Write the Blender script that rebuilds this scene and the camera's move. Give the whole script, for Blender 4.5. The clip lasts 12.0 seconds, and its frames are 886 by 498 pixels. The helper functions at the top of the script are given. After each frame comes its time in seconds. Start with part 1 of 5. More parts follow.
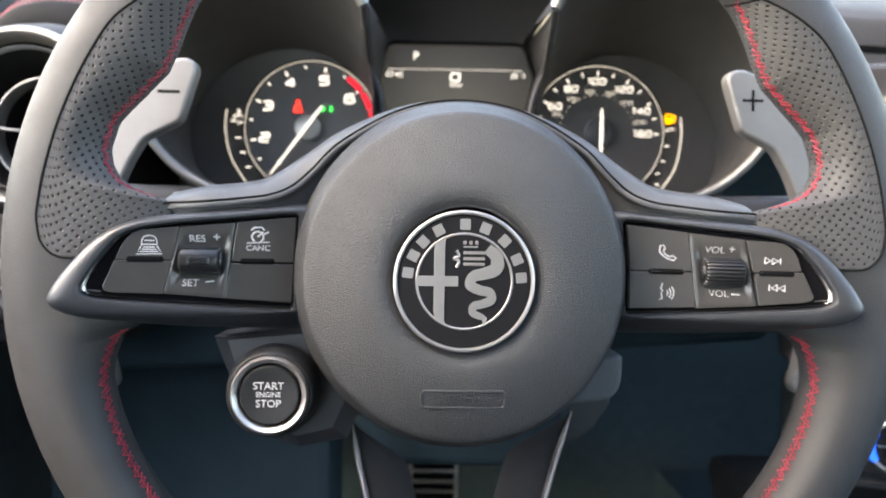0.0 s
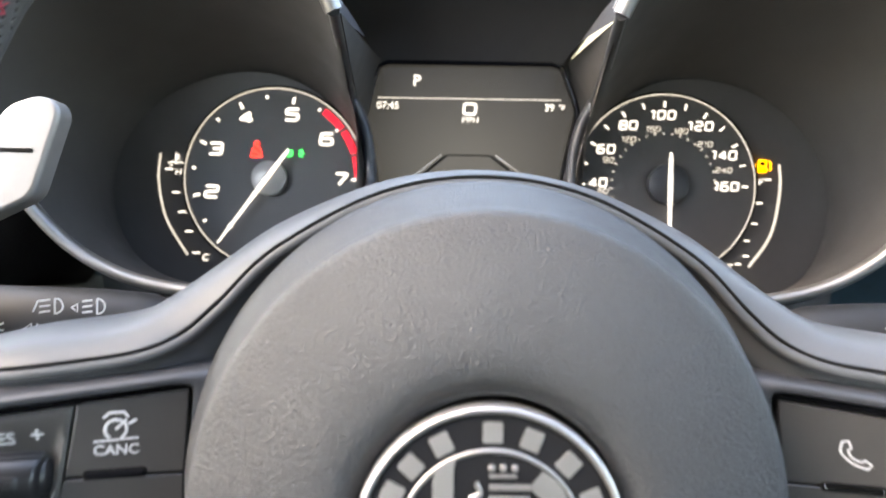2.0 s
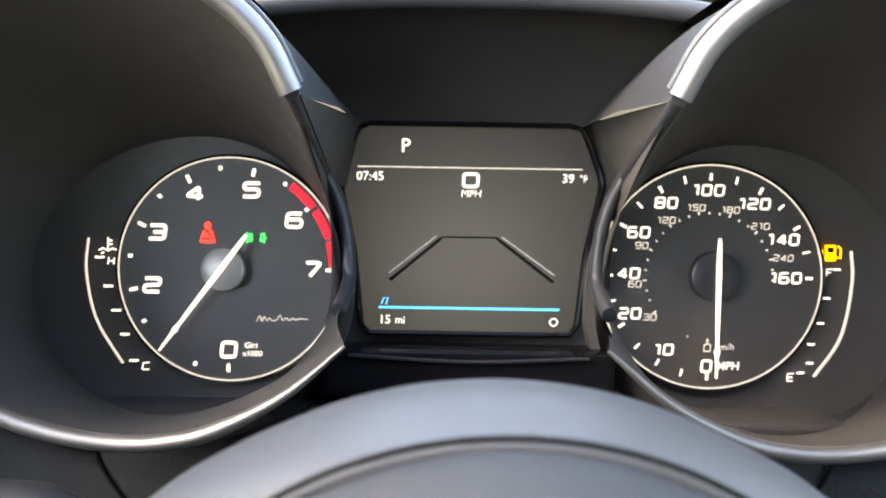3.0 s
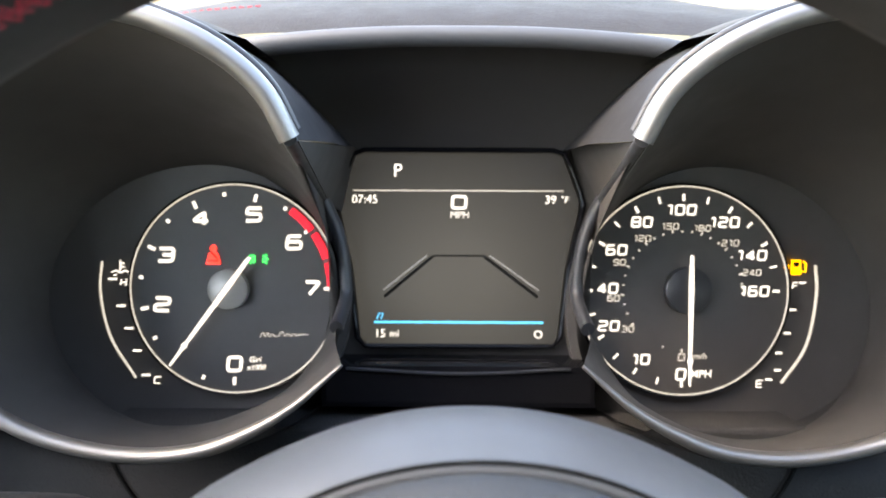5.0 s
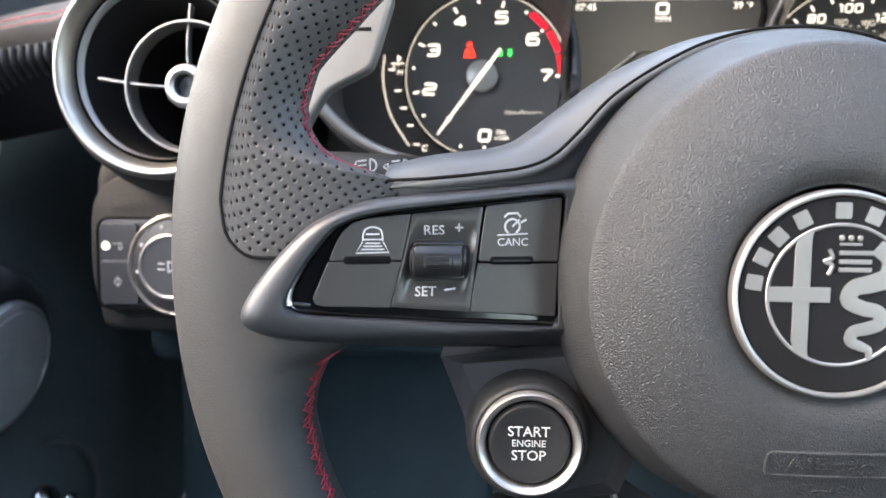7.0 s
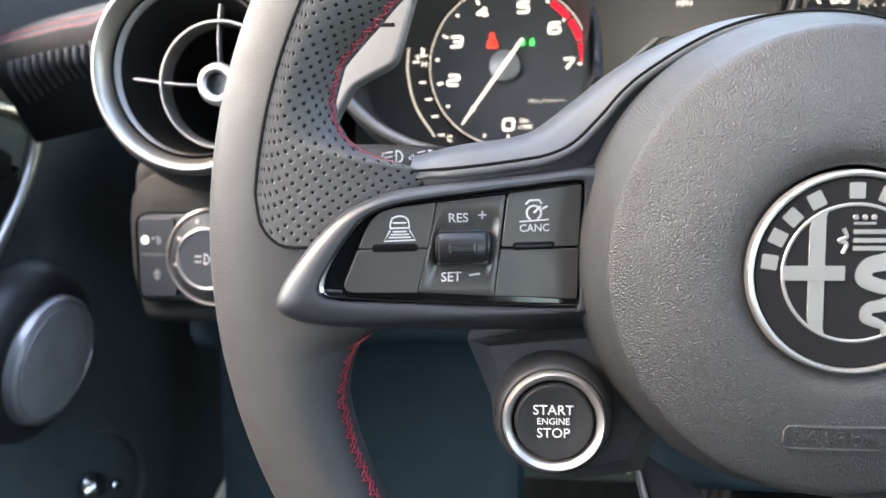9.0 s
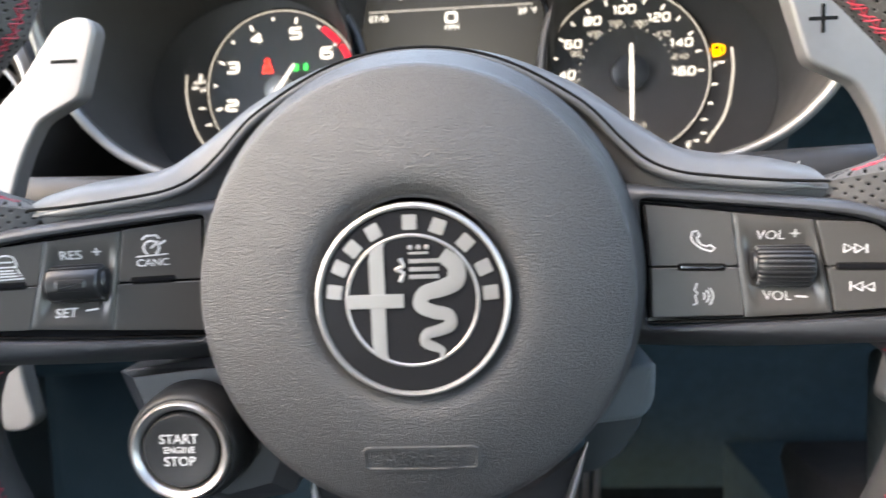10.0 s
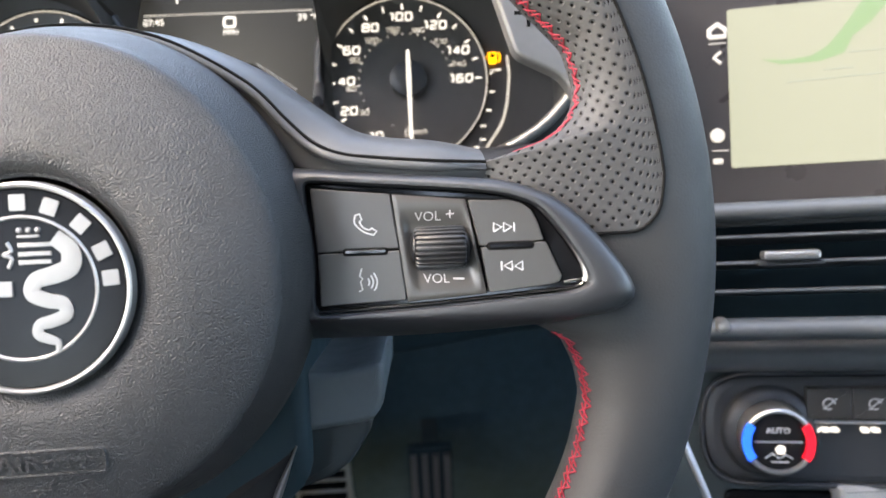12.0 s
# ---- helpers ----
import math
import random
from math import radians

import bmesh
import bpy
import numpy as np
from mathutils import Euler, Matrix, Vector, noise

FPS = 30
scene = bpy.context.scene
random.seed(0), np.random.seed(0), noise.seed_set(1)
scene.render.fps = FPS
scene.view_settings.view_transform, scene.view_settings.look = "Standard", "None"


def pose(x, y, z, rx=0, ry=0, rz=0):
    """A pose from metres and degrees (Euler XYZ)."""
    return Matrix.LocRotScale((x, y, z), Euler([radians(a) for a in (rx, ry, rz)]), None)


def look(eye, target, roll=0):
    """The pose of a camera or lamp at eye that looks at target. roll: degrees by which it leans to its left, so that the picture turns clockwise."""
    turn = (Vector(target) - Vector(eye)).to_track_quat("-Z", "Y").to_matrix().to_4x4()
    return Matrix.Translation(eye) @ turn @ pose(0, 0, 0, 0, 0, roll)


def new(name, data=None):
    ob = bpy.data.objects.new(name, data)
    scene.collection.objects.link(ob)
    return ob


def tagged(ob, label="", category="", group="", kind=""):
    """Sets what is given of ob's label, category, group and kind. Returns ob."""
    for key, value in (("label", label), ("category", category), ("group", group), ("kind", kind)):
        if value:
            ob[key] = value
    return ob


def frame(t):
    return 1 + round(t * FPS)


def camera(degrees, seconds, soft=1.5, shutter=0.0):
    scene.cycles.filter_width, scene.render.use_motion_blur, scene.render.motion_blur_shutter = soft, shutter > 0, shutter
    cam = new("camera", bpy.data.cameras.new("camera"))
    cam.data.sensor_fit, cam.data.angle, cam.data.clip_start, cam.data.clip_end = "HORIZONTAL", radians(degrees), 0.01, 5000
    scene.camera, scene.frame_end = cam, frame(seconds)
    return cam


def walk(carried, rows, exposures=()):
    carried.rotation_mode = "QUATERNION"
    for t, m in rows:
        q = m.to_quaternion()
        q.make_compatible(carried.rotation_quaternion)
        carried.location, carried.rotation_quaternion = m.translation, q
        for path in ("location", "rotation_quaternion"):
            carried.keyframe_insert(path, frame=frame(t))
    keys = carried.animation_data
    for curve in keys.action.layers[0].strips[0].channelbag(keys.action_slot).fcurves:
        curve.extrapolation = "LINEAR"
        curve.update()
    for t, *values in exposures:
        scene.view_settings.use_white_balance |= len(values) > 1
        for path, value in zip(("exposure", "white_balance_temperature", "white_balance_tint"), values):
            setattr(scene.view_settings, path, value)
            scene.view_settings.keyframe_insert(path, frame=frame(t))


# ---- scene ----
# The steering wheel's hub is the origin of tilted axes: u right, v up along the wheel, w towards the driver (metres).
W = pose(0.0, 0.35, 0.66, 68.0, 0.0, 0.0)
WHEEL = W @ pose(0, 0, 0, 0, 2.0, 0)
cam = camera(62.48, 12.0, soft=1.5, shutter=0.25)
cam.data.dof.use_dof, cam.data.dof.focus_distance, cam.data.dof.aperture_fstop = True, 0.245, 12.5
ROWS = [
    (0, -0.0105, 0.0122, 0.2935, -0.84, -0.21, 1.01),
    (0.5, -0.007, 0.015, 0.2686, -1.06, -0.17, 0.79),
    (1, -0.009, 0.0235, 0.2308, -1.12, -0.03, 0.86),
    (1.5, -0.0094, 0.0312, 0.1941, -0.66, 0.36, 0.96),
    (2, -0.0096, 0.0568, 0.1519, -0.3, 0.75, 1.07),
    (2.5, -0.012, 0.0825, 0.1156, -0.39, 0.64, 1.11),
    (3, -0.0125, 0.1066, 0.078, -1.05, 0.19, 0.92),
    (3.5, -0.0075, 0.1149, 0.0698, -1.55, 0.02, 0.56),
    (5.5, -0.0083, 0.1069, 0.1334, -1.58, 0.58, 0.01),
    (6, -0.0335, 0.0779, 0.1974, -2.09, 2.23, 0.65),
    (6.5, -0.0659, 0.0358, 0.2166, -3.07, 3.86, 0.84),
    (7, -0.0899, 0.0221, 0.2055, -4.48, 5.23, 0.59),
    (9, -0.0875, 0.0221, 0.2147, -5.45, 7.42, -0.7),
    (9.5, -0.0297, 0.0256, 0.2251, -5.07, 6.49, -1.41),
    (10, 0.0268, 0.0276, 0.2099, -4.99, 4.66, -2.16),
    (10.5, 0.079, 0.0182, 0.1991, -4.56, 2.43, -2.48),
    (11, 0.1023, 0.0047, 0.1946, -4.06, 0.64, -2.63),
    (11.5, 0.1022, 0.0064, 0.1935, -3.6, -0.68, -2.57),
    (12, 0.106, 0.0086, 0.1981, -2.36, -1.85, -2.73),
]
walk(cam, [(t, W @ pose(x, y, z, rx, ry, rz)) for t, x, y, z, rx, ry, rz in ROWS],
     [(0, 4.12, 8100, 10), (0.5, 4.32, 8100, 10), (1, 4.47, 8050, 10), (2, 4.4, 8100, 10), (2.5, 4.19, 8100, 10), (3, 4.2, 8100, 10), (3.5, 4.37, 8100, 10), (5.5, 4.01, 8050, 10), (6, 3.96, 8050, 10), (7, 4.29, 8100, 10), (9, 4.46, 8150, 10), (9.5, 4.52, 8150, 10), (10.5, 4.2, 8050, 10), (12, 4.08, 7850, 10)])

# ---- light ----
world = bpy.data.worlds.new("sky")
scene.world = world
world.use_nodes = True
wn = world.node_tree
sky = wn.nodes.new("ShaderNodeTexSky")
sky.sky_type, sky.sun_disc = "NISHITA", False
sky.sun_elevation, sky.sun_rotation = radians(48), radians(-95)
sky.air_density, sky.dust_density, sky.ozone_density = 1.0, 1.8, 1.2
wn.nodes["Background"].inputs["Strength"].default_value = 0.15
wn.links.new(sky.outputs["Color"], wn.nodes["Background"].inputs["Color"])
sun_data = bpy.data.lights.new("sun", "SUN")
sun_data.energy, sun_data.angle, sun_data.color = 0.1, radians(25), (1.0, 0.96, 0.9)
sun = new("sun", sun_data)
sun.matrix_world = look((-2.6, 0.07, 3.6), (0, 0.3, 0.7))

# ---- materials ----
def material(name, color, rough=0.5, metal=0.0, spec=0.5, coat=0.0, emit=None, power=0.0):
    m = bpy.data.materials.new(name)
    m.use_nodes = True
    b = m.node_tree.nodes["Principled BSDF"]
    b.inputs["Base Color"].default_value = (*color, 1)
    b.inputs["Roughness"].default_value = rough
    b.inputs["Metallic"].default_value = metal
    b.inputs["Specular IOR Level"].default_value = spec
    b.inputs["Coat Weight"].default_value = coat
    if emit:
        b.inputs["Emission Color"].default_value = (*emit, 1)
        b.inputs["Emission Strength"].default_value = power
    return m


def node(m, kind, **values):
    n = m.node_tree.nodes.new(kind)
    for key, value in values.items():
        n.inputs[key.replace("_", " ")].default_value = value
    return n


def wire(m, a, out, b, inp):
    m.node_tree.links.new(a.outputs[out], b.inputs[inp])


def weather(m, color, spread, scale, rough, rough_spread):
    """Uneven colour and gloss at two scales."""
    b = m.node_tree.nodes["Principled BSDF"]
    co = node(m, "ShaderNodeTexCoord")
    big = node(m, "ShaderNodeTexNoise", Scale=scale, Detail=5.0, Roughness=0.65)
    wire(m, co, "Object", big, "Vector")
    ramp = m.node_tree.nodes.new("ShaderNodeMapRange")
    ramp.inputs["From Min"].default_value, ramp.inputs["From Max"].default_value = 0.3, 0.7
    ramp.inputs["To Min"].default_value, ramp.inputs["To Max"].default_value = 1 - spread, 1 + spread
    wire(m, big, "Fac", ramp, "Value")
    mix = m.node_tree.nodes.new("ShaderNodeMix")
    mix.data_type, mix.blend_type = "RGBA", "MULTIPLY"
    mix.inputs[0].default_value = 1.0
    mix.inputs[6].default_value = (*color, 1)
    m.node_tree.links.new(ramp.outputs[0], mix.inputs[7])
    m.node_tree.links.new(mix.outputs[2], b.inputs["Base Color"])
    fine = node(m, "ShaderNodeTexNoise", Scale=scale * 6, Detail=4.0)
    wire(m, co, "Object", fine, "Vector")
    rr = m.node_tree.nodes.new("ShaderNodeMapRange")
    rr.inputs["From Min"].default_value, rr.inputs["From Max"].default_value = 0.3, 0.7
    rr.inputs["To Min"].default_value, rr.inputs["To Max"].default_value = rough - rough_spread, rough + rough_spread
    wire(m, fine, "Fac", rr, "Value")
    m.node_tree.links.new(rr.outputs[0], b.inputs["Roughness"])
    return co


def grain(m, co, scale, strength, distance=0.0003, kind="cells"):
    """Leather pebbles or fine plastic texture as relief."""
    b = m.node_tree.nodes["Principled BSDF"]
    if kind == "cells":
        cells = node(m, "ShaderNodeTexVoronoi", Scale=scale, Randomness=1.0)
        cells.feature = "F1"
        out = "Distance"
        warp = node(m, "ShaderNodeTexNoise", Scale=scale * 0.5, Detail=2.0)
        wire(m, co, "Object", warp, "Vector")
        add = m.node_tree.nodes.new("ShaderNodeVectorMath")
        add.operation = "MULTIPLY_ADD"
        add.inputs[1].default_value = (0.1 / scale,) * 3
        wire(m, warp, "Color", add, 0)
        wire(m, co, "Object", add, 2)
        wire(m, add, 0, cells, "Vector")
    else:
        cells = node(m, "ShaderNodeTexNoise", Scale=scale, Detail=3.0)
        out = "Fac"
        wire(m, co, "Object", cells, "Vector")
    bump = node(m, "ShaderNodeBump", Strength=strength, Distance=distance)
    bump.invert = kind == "cells"
    wire(m, cells, out, bump, "Height")
    wire(m, bump, "Normal", b, "Normal")
    return m


def surface(name, color, rough, spread=0.12, scale=14.0, rough_spread=0.05, metal=0.0, spec=0.5, coat=0.0, bump=None):
    m = material(name, color, rough, metal, spec, coat)
    co = weather(m, color, spread, scale, rough, rough_spread)
    if bump:
        grain(m, co, *bump)
    return m


PAD = surface("pebbled_black_vinyl", (0.019, 0.0197, 0.021), 0.5, 0.08, 12, 0.05, spec=0.52, bump=(1950.0, 0.95, 0.00034))
RIM = surface("smooth_rim_leather", (0.031, 0.031, 0.0315), 0.6, 0.1, 18, 0.06, spec=0.26, bump=(1300.0, 0.22, 0.0003))
SATIN = surface("satin_charcoal_plastic", (0.056, 0.058, 0.061), 0.49, 0.06, 20, 0.04, bump=(2500.0, 0.06, 0.0002, "noise"))
FOOTWELL = surface("footwell_plastic", (0.02, 0.036, 0.044), 0.7, 0.15, 14, 0.06, spec=0.15, bump=(2200.0, 0.1, 0.0002, "noise"))
CAP = surface("black_button_cap", (0.012, 0.0125, 0.0135), 0.5, 0.06, 40, 0.05, spec=0.3)
LINING = surface("matt_black_lining", (0.02, 0.02, 0.021), 0.8, 0.1, 20, 0.05, spec=0.12)
SHELL = surface("matt_black_plastic", (0.0225, 0.0238, 0.027), 0.44, 0.08, 20, 0.05, spec=0.5, bump=(2600.0, 0.1, 0.0002, "noise"))
GLOSS = surface("piano_black", (0.006, 0.006, 0.007), 0.06, 0.05, 30, 0.02, spec=0.06)
PIANO = surface("piano_black_bezel", (0.005, 0.005, 0.006), 0.1, 0.05, 30, 0.03, spec=0.3)
# one leather in two tones: shadow painted into the pad, highlights into the folds
SHADED_LEATHER = surface("shaded_dash_leather", (0.012, 0.0117, 0.0118), 0.8, 0.12, 20, 0.06, spec=0.1, bump=(900.0, 0.5, 0.0004))
SUNLIT_PLEAT = surface("highlit_gathered_leather", (0.035, 0.036, 0.038), 0.45, 0.2, 90, 0.06, spec=0.5, bump=(900.0, 0.3, 0.0003))
BUTTON = surface("button_rubber", (0.034, 0.0322, 0.0305), 0.36, 0.07, 40, 0.05, bump=(3000.0, 0.05, 0.0002, "noise"))
DARK = surface("dark_plastic", (0.027, 0.038, 0.043), 0.5, 0.1, 14, 0.06, bump=(2200.0, 0.1, 0.0002, "noise"))
DASH = surface("dash_soft_plastic", (0.033, 0.032, 0.032), 0.74, 0.1, 9, 0.06, spec=0.16, bump=(800.0, 0.6, 0.0004))
COWL = surface("cowl_plastic", (0.05, 0.0475, 0.0455), 0.62, 0.08, 12, 0.05, spec=0.14, bump=(2600.0, 0.08, 0.0002, "noise"))
# floor carpet kept dark to cut light bounced onto the hub
CARPET = surface("floor_carpet", (0.014, 0.018, 0.021), 0.95, 0.3, 60, 0.03, spec=0.1, bump=(900.0, 0.6, 0.001, "noise"))
# the same carpet lifted to teal, with bluish lens haze painted in
HAZE_CARPET = surface("haze_lifted_carpet", (0.047, 0.079, 0.096), 0.95, 0.12, 60, 0.03, spec=0.1, bump=(900.0, 0.6, 0.001, "noise"))
CHROME = surface("chrome", (0.6, 0.6, 0.6), 0.16, 0.03, 30, 0.04, metal=1.0)
SILVER = surface("satin_silver", (0.44, 0.42, 0.4), 0.38, 0.05, 30, 0.05, metal=0.9)
TRIM = surface("satin_chrome", (0.5, 0.5, 0.52), 0.36, 0.05, 30, 0.05, metal=0.75)
ALU = surface("anodised_aluminium", (0.19, 0.181, 0.173), 0.5, 0.04, 40, 0.05, metal=0.6, bump=(1800.0, 0.05, 0.0001, "noise"))
THREAD = surface("red_thread", (0.24, 0.012, 0.028), 0.65, 0.25, 200, 0.1)
STALK_PRINT = material("grey_print", (0.45, 0.45, 0.45), 0.6)
EMBLEM = surface("emblem_metal", (0.33, 0.313, 0.3), 0.46, 0.03, 60, 0.03, metal=0.85)
GRILLE = surface("speaker_mesh", (0.3, 0.305, 0.32), 0.6, 0.15, 30, 0.06, bump=(900.0, 0.5, 0.0005))
GREY = surface("grey_plastic", (0.11, 0.11, 0.115), 0.4, 0.08, 20, 0.05)
# base colour raised in place of light that the footwell lacks
PEDAL = surface("brightened_aluminium", (0.68, 0.66, 0.62), 0.4, 0.12, 60, 0.08, metal=0.25)
MID_GREY = surface("mid_grey_plastic", (0.058, 0.064, 0.068), 0.45, 0.1, 16, 0.06)
SIDE_GREY = surface("column_side_plastic", (0.1, 0.12, 0.13), 0.5, 0.12, 16, 0.06)
PRINT = material("white_print", (0.38, 0.38, 0.375), 0.6)
BRIGHT_PRINT = material("bright_print", (0.42, 0.42, 0.415), 0.6)
ENAMEL = surface("black_enamel", (0.012, 0.012, 0.013), 0.22, 0.05, 60, 0.03, spec=0.12)
FACE = surface("gauge_face", (0.054, 0.0505, 0.048), 0.5, 0.08, 30, 0.05)
# near-black for joints, and for painted shade in the vent and door pull
SEAM = material("dark_seam_and_shade", (0.006, 0.006, 0.006), 0.9, spec=0.1)
LIT = material("lit_white", (0.2, 0.2, 0.2), 0.5, emit=(0.95, 0.94, 0.93), power=0.1)
LIT_DIM = material("lit_grey", (0.2, 0.2, 0.2), 0.5, emit=(1.0, 0.96, 0.9), power=0.048)
LIT_RED = material("lit_red", (0.15, 0.002, 0.006), 0.5, emit=(1.0, 0.01, 0.035), power=0.1)
LIT_WARN = material("lit_warning_red", (0.3, 0.01, 0.01), 0.5, emit=(1.0, 0.03, 0.02), power=0.22)
LIT_GREEN = material("lit_green", (0.01, 0.3, 0.05), 0.5, emit=(0.0, 0.9, 0.12), power=0.18)
LIT_AMBER = material("lit_amber", (0.4, 0.2, 0.01), 0.5, emit=(1.0, 0.4, 0.01), power=0.22)
LIT_BLUE = material("lit_blue", (0.0, 0.01, 0.12), 0.5, emit=(0.0, 0.1, 1.0), power=0.2)
LANE = material("lane_grey", (0.2, 0.2, 0.2), 0.5, emit=(1.0, 0.98, 0.95), power=0.016)
PANEL_LIT = material("display_panel", (0.012, 0.012, 0.013), 0.25, emit=(0.95, 0.97, 0.95), power=0.0075)


def glow(m, at, near, far, low):
    """A backlight that is strongest in the middle of the panel."""
    b = m.node_tree.nodes["Principled BSDF"]
    co = node(m, "ShaderNodeTexCoord")
    gap = m.node_tree.nodes.new("ShaderNodeVectorMath")
    gap.operation = "DISTANCE"
    gap.inputs[1].default_value = at
    wire(m, co, "Object", gap, 0)
    ramp = m.node_tree.nodes.new("ShaderNodeMapRange")
    for key, value in (("From Min", near), ("From Max", far), ("To Min", b.inputs["Emission Strength"].default_value), ("To Max", low)):
        ramp.inputs[key].default_value = value
    wire(m, gap, "Value", ramp, "Value")
    m.node_tree.links.new(ramp.outputs[0], b.inputs["Emission Strength"])


glow(PANEL_LIT, (0.0, 0.055, 0.002), 0.015, 0.07, 0.0022)
MAP = material("map_screen", (0.05, 0.05, 0.05), 0.25, emit=(0.78, 0.85, 0.68), power=0.043)
MAP_GREEN = material("map_park", (0.05, 0.05, 0.05), 0.25, emit=(0.46, 0.8, 0.4), power=0.043)
MAP_GREY = material("map_road", (0.05, 0.05, 0.05), 0.25, emit=(0.56, 0.64, 0.52), power=0.043)
HEADLINER = surface("headliner_cloth", (0.3, 0.29, 0.28), 0.9, 0.05, 20, 0.03)

DOOR = surface("door_vinyl", (0.07, 0.09, 0.098), 0.6, 0.12, 12, 0.06, spec=0.35, bump=(1000.0, 0.4, 0.0004))
ROLLER = surface("roller_rubber", (0.011, 0.011, 0.012), 0.34, 0.06, 60, 0.05, spec=0.4)
VENT_RING = surface("satin_vent_ring", (0.3, 0.28, 0.255), 0.36, 0.04, 30, 0.04, metal=0.9)
LIT_CYAN = material("lit_cyan", (0.05, 0.2, 0.3), 0.5, emit=(0.04, 0.42, 0.8), power=0.16)
EDGE_METAL = surface("dark_satin_chrome", (0.21, 0.206, 0.2), 0.46, 0.05, 30, 0.05, metal=0.85)
DARK_CHROME = surface("dark_chrome", (0.16, 0.16, 0.165), 0.16, 0.04, 30, 0.04, metal=1.0)
NEEDLE_CAP = surface("champagne_needle_cap", (0.3, 0.285, 0.265), 0.4, 0.05, 60, 0.05, metal=0.4)
SCREEN_GLASS = surface("screen_glass", (0.035, 0.032, 0.032), 0.3, 0.06, 12, 0.05, spec=0.5)
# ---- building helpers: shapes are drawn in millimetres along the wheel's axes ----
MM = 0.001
ORIGIN = {}


def thing(name, origin, label, category, group="", kind="", base=None):
    """An Empty at the thing's base that carries its parts."""
    ob = new(name)
    ob.empty_display_size = 0.02
    ob.matrix_world = (base or W) @ Matrix.Translation(Vector(origin) * MM)
    ORIGIN[ob] = Vector(origin)
    return tagged(ob, label, category, group, kind)


def part(name, bm, mat, parent, label="", smooth=True):
    """Links a bmesh as one mesh object under a thing or under a part."""
    shift = ORIGIN[parent]
    for v in bm.verts:
        v.co = (v.co - shift) * MM
    bmesh.ops.recalc_face_normals(bm, faces=bm.faces[:])
    me = bpy.data.meshes.new(name)
    bm.to_mesh(me)
    bm.free()
    if smooth:
        for p in me.polygons:
            p.use_smooth = True
        me.set_sharp_from_angle(angle=radians(38))
    me.materials.append(mat)
    ob = new(name, me)
    ob.parent = parent
    ORIGIN[ob] = shift
    if label:
        ob["label"] = label
    return ob


def single(name, bm, mat, origin, label, category, group="", kind="", base=None, smooth=True):
    """A thing of one mesh."""
    ob = part(name, bm, mat, thing("carrier", origin, "", "", base=base), "", smooth)
    carrier = ob.parent
    m = carrier.matrix_world.copy()
    ob.parent = None
    ob.matrix_world = m
    bpy.data.objects.remove(carrier)
    return tagged(ob, label, category, group, kind)


def spline(points, steps=6, closed=False):
    """A smooth line through points of any dimension."""
    p = [np.array(q, float) for q in points]
    n, out = len(p), []
    for i in range(n if closed else n - 1):
        a, b = p[i], p[(i + 1) % n]
        before = p[i - 1] if closed or i else 2 * a - b
        after = p[(i + 2) % n] if closed or i + 2 < n else 2 * b - a
        for k in range(steps):
            t = k / steps
            out.append(0.5 * (2 * a + (b - before) * t + (2 * before - 5 * a + 4 * b - after) * t * t + (3 * a - before - 3 * b + after) * t ** 3))
    if not closed:
        out.append(p[-1])
    return [tuple(q) for q in out]


def resample(points, count, closed=True):
    p = np.array(points, float)
    q = np.vstack([p, p[:1]]) if closed else p
    run = np.r_[0, np.cumsum(np.linalg.norm(np.diff(q, axis=0), axis=1))]
    at = np.linspace(0, run[-1], count + 1)[:-1] if closed else np.linspace(0, run[-1], count)
    return [tuple(np.interp(s, run, q[:, k]) for k in range(q.shape[1])) for s in at]


def inset(poly, d):
    """A plan outline moved inwards by d."""
    p = np.array(poly, float)[:, :2]
    area = 0.5 * np.sum(p[:, 0] * np.roll(p[:, 1], -1) - np.roll(p[:, 0], -1) * p[:, 1])
    e0, e1 = p - np.roll(p, 1, axis=0), np.roll(p, -1, axis=0) - p
    e0 /= np.linalg.norm(e0, axis=1)[:, None] + 1e-9
    e1 /= np.linalg.norm(e1, axis=1)[:, None] + 1e-9
    n0, n1 = np.c_[-e0[:, 1], e0[:, 0]], np.c_[-e1[:, 1], e1[:, 0]]
    b = n0 + n1
    b /= np.maximum(np.linalg.norm(b, axis=1), 0.3)[:, None]
    scale = 1 / np.maximum((b * n0).sum(1), 0.5)
    return [tuple(q) for q in p + np.sign(area) * d * b * scale[:, None]]


def rounded(poly, r, steps=4):
    """A plan outline with its corners rounded."""
    out, n = [], len(poly)
    for i in range(n):
        a, b, c = (np.array(poly[k % n], float)[:2] for k in (i - 1, i, i + 1))
        d0, d1 = a - b, c - b
        l0, l1 = np.linalg.norm(d0), np.linalg.norm(d1)
        s = min(r, 0.45 * l0, 0.45 * l1)
        p0, p1 = b + d0 / l0 * s, b + d1 / l1 * s
        for k in range(steps + 1):
            t = k / steps
            out.append(tuple((1 - t) ** 2 * p0 + 2 * t * (1 - t) * b + t * t * p1))
    return out


def warped(bm, warp):
    if warp:
        for v in bm.verts:
            v.co = Vector(warp(*v.co))
    return bm


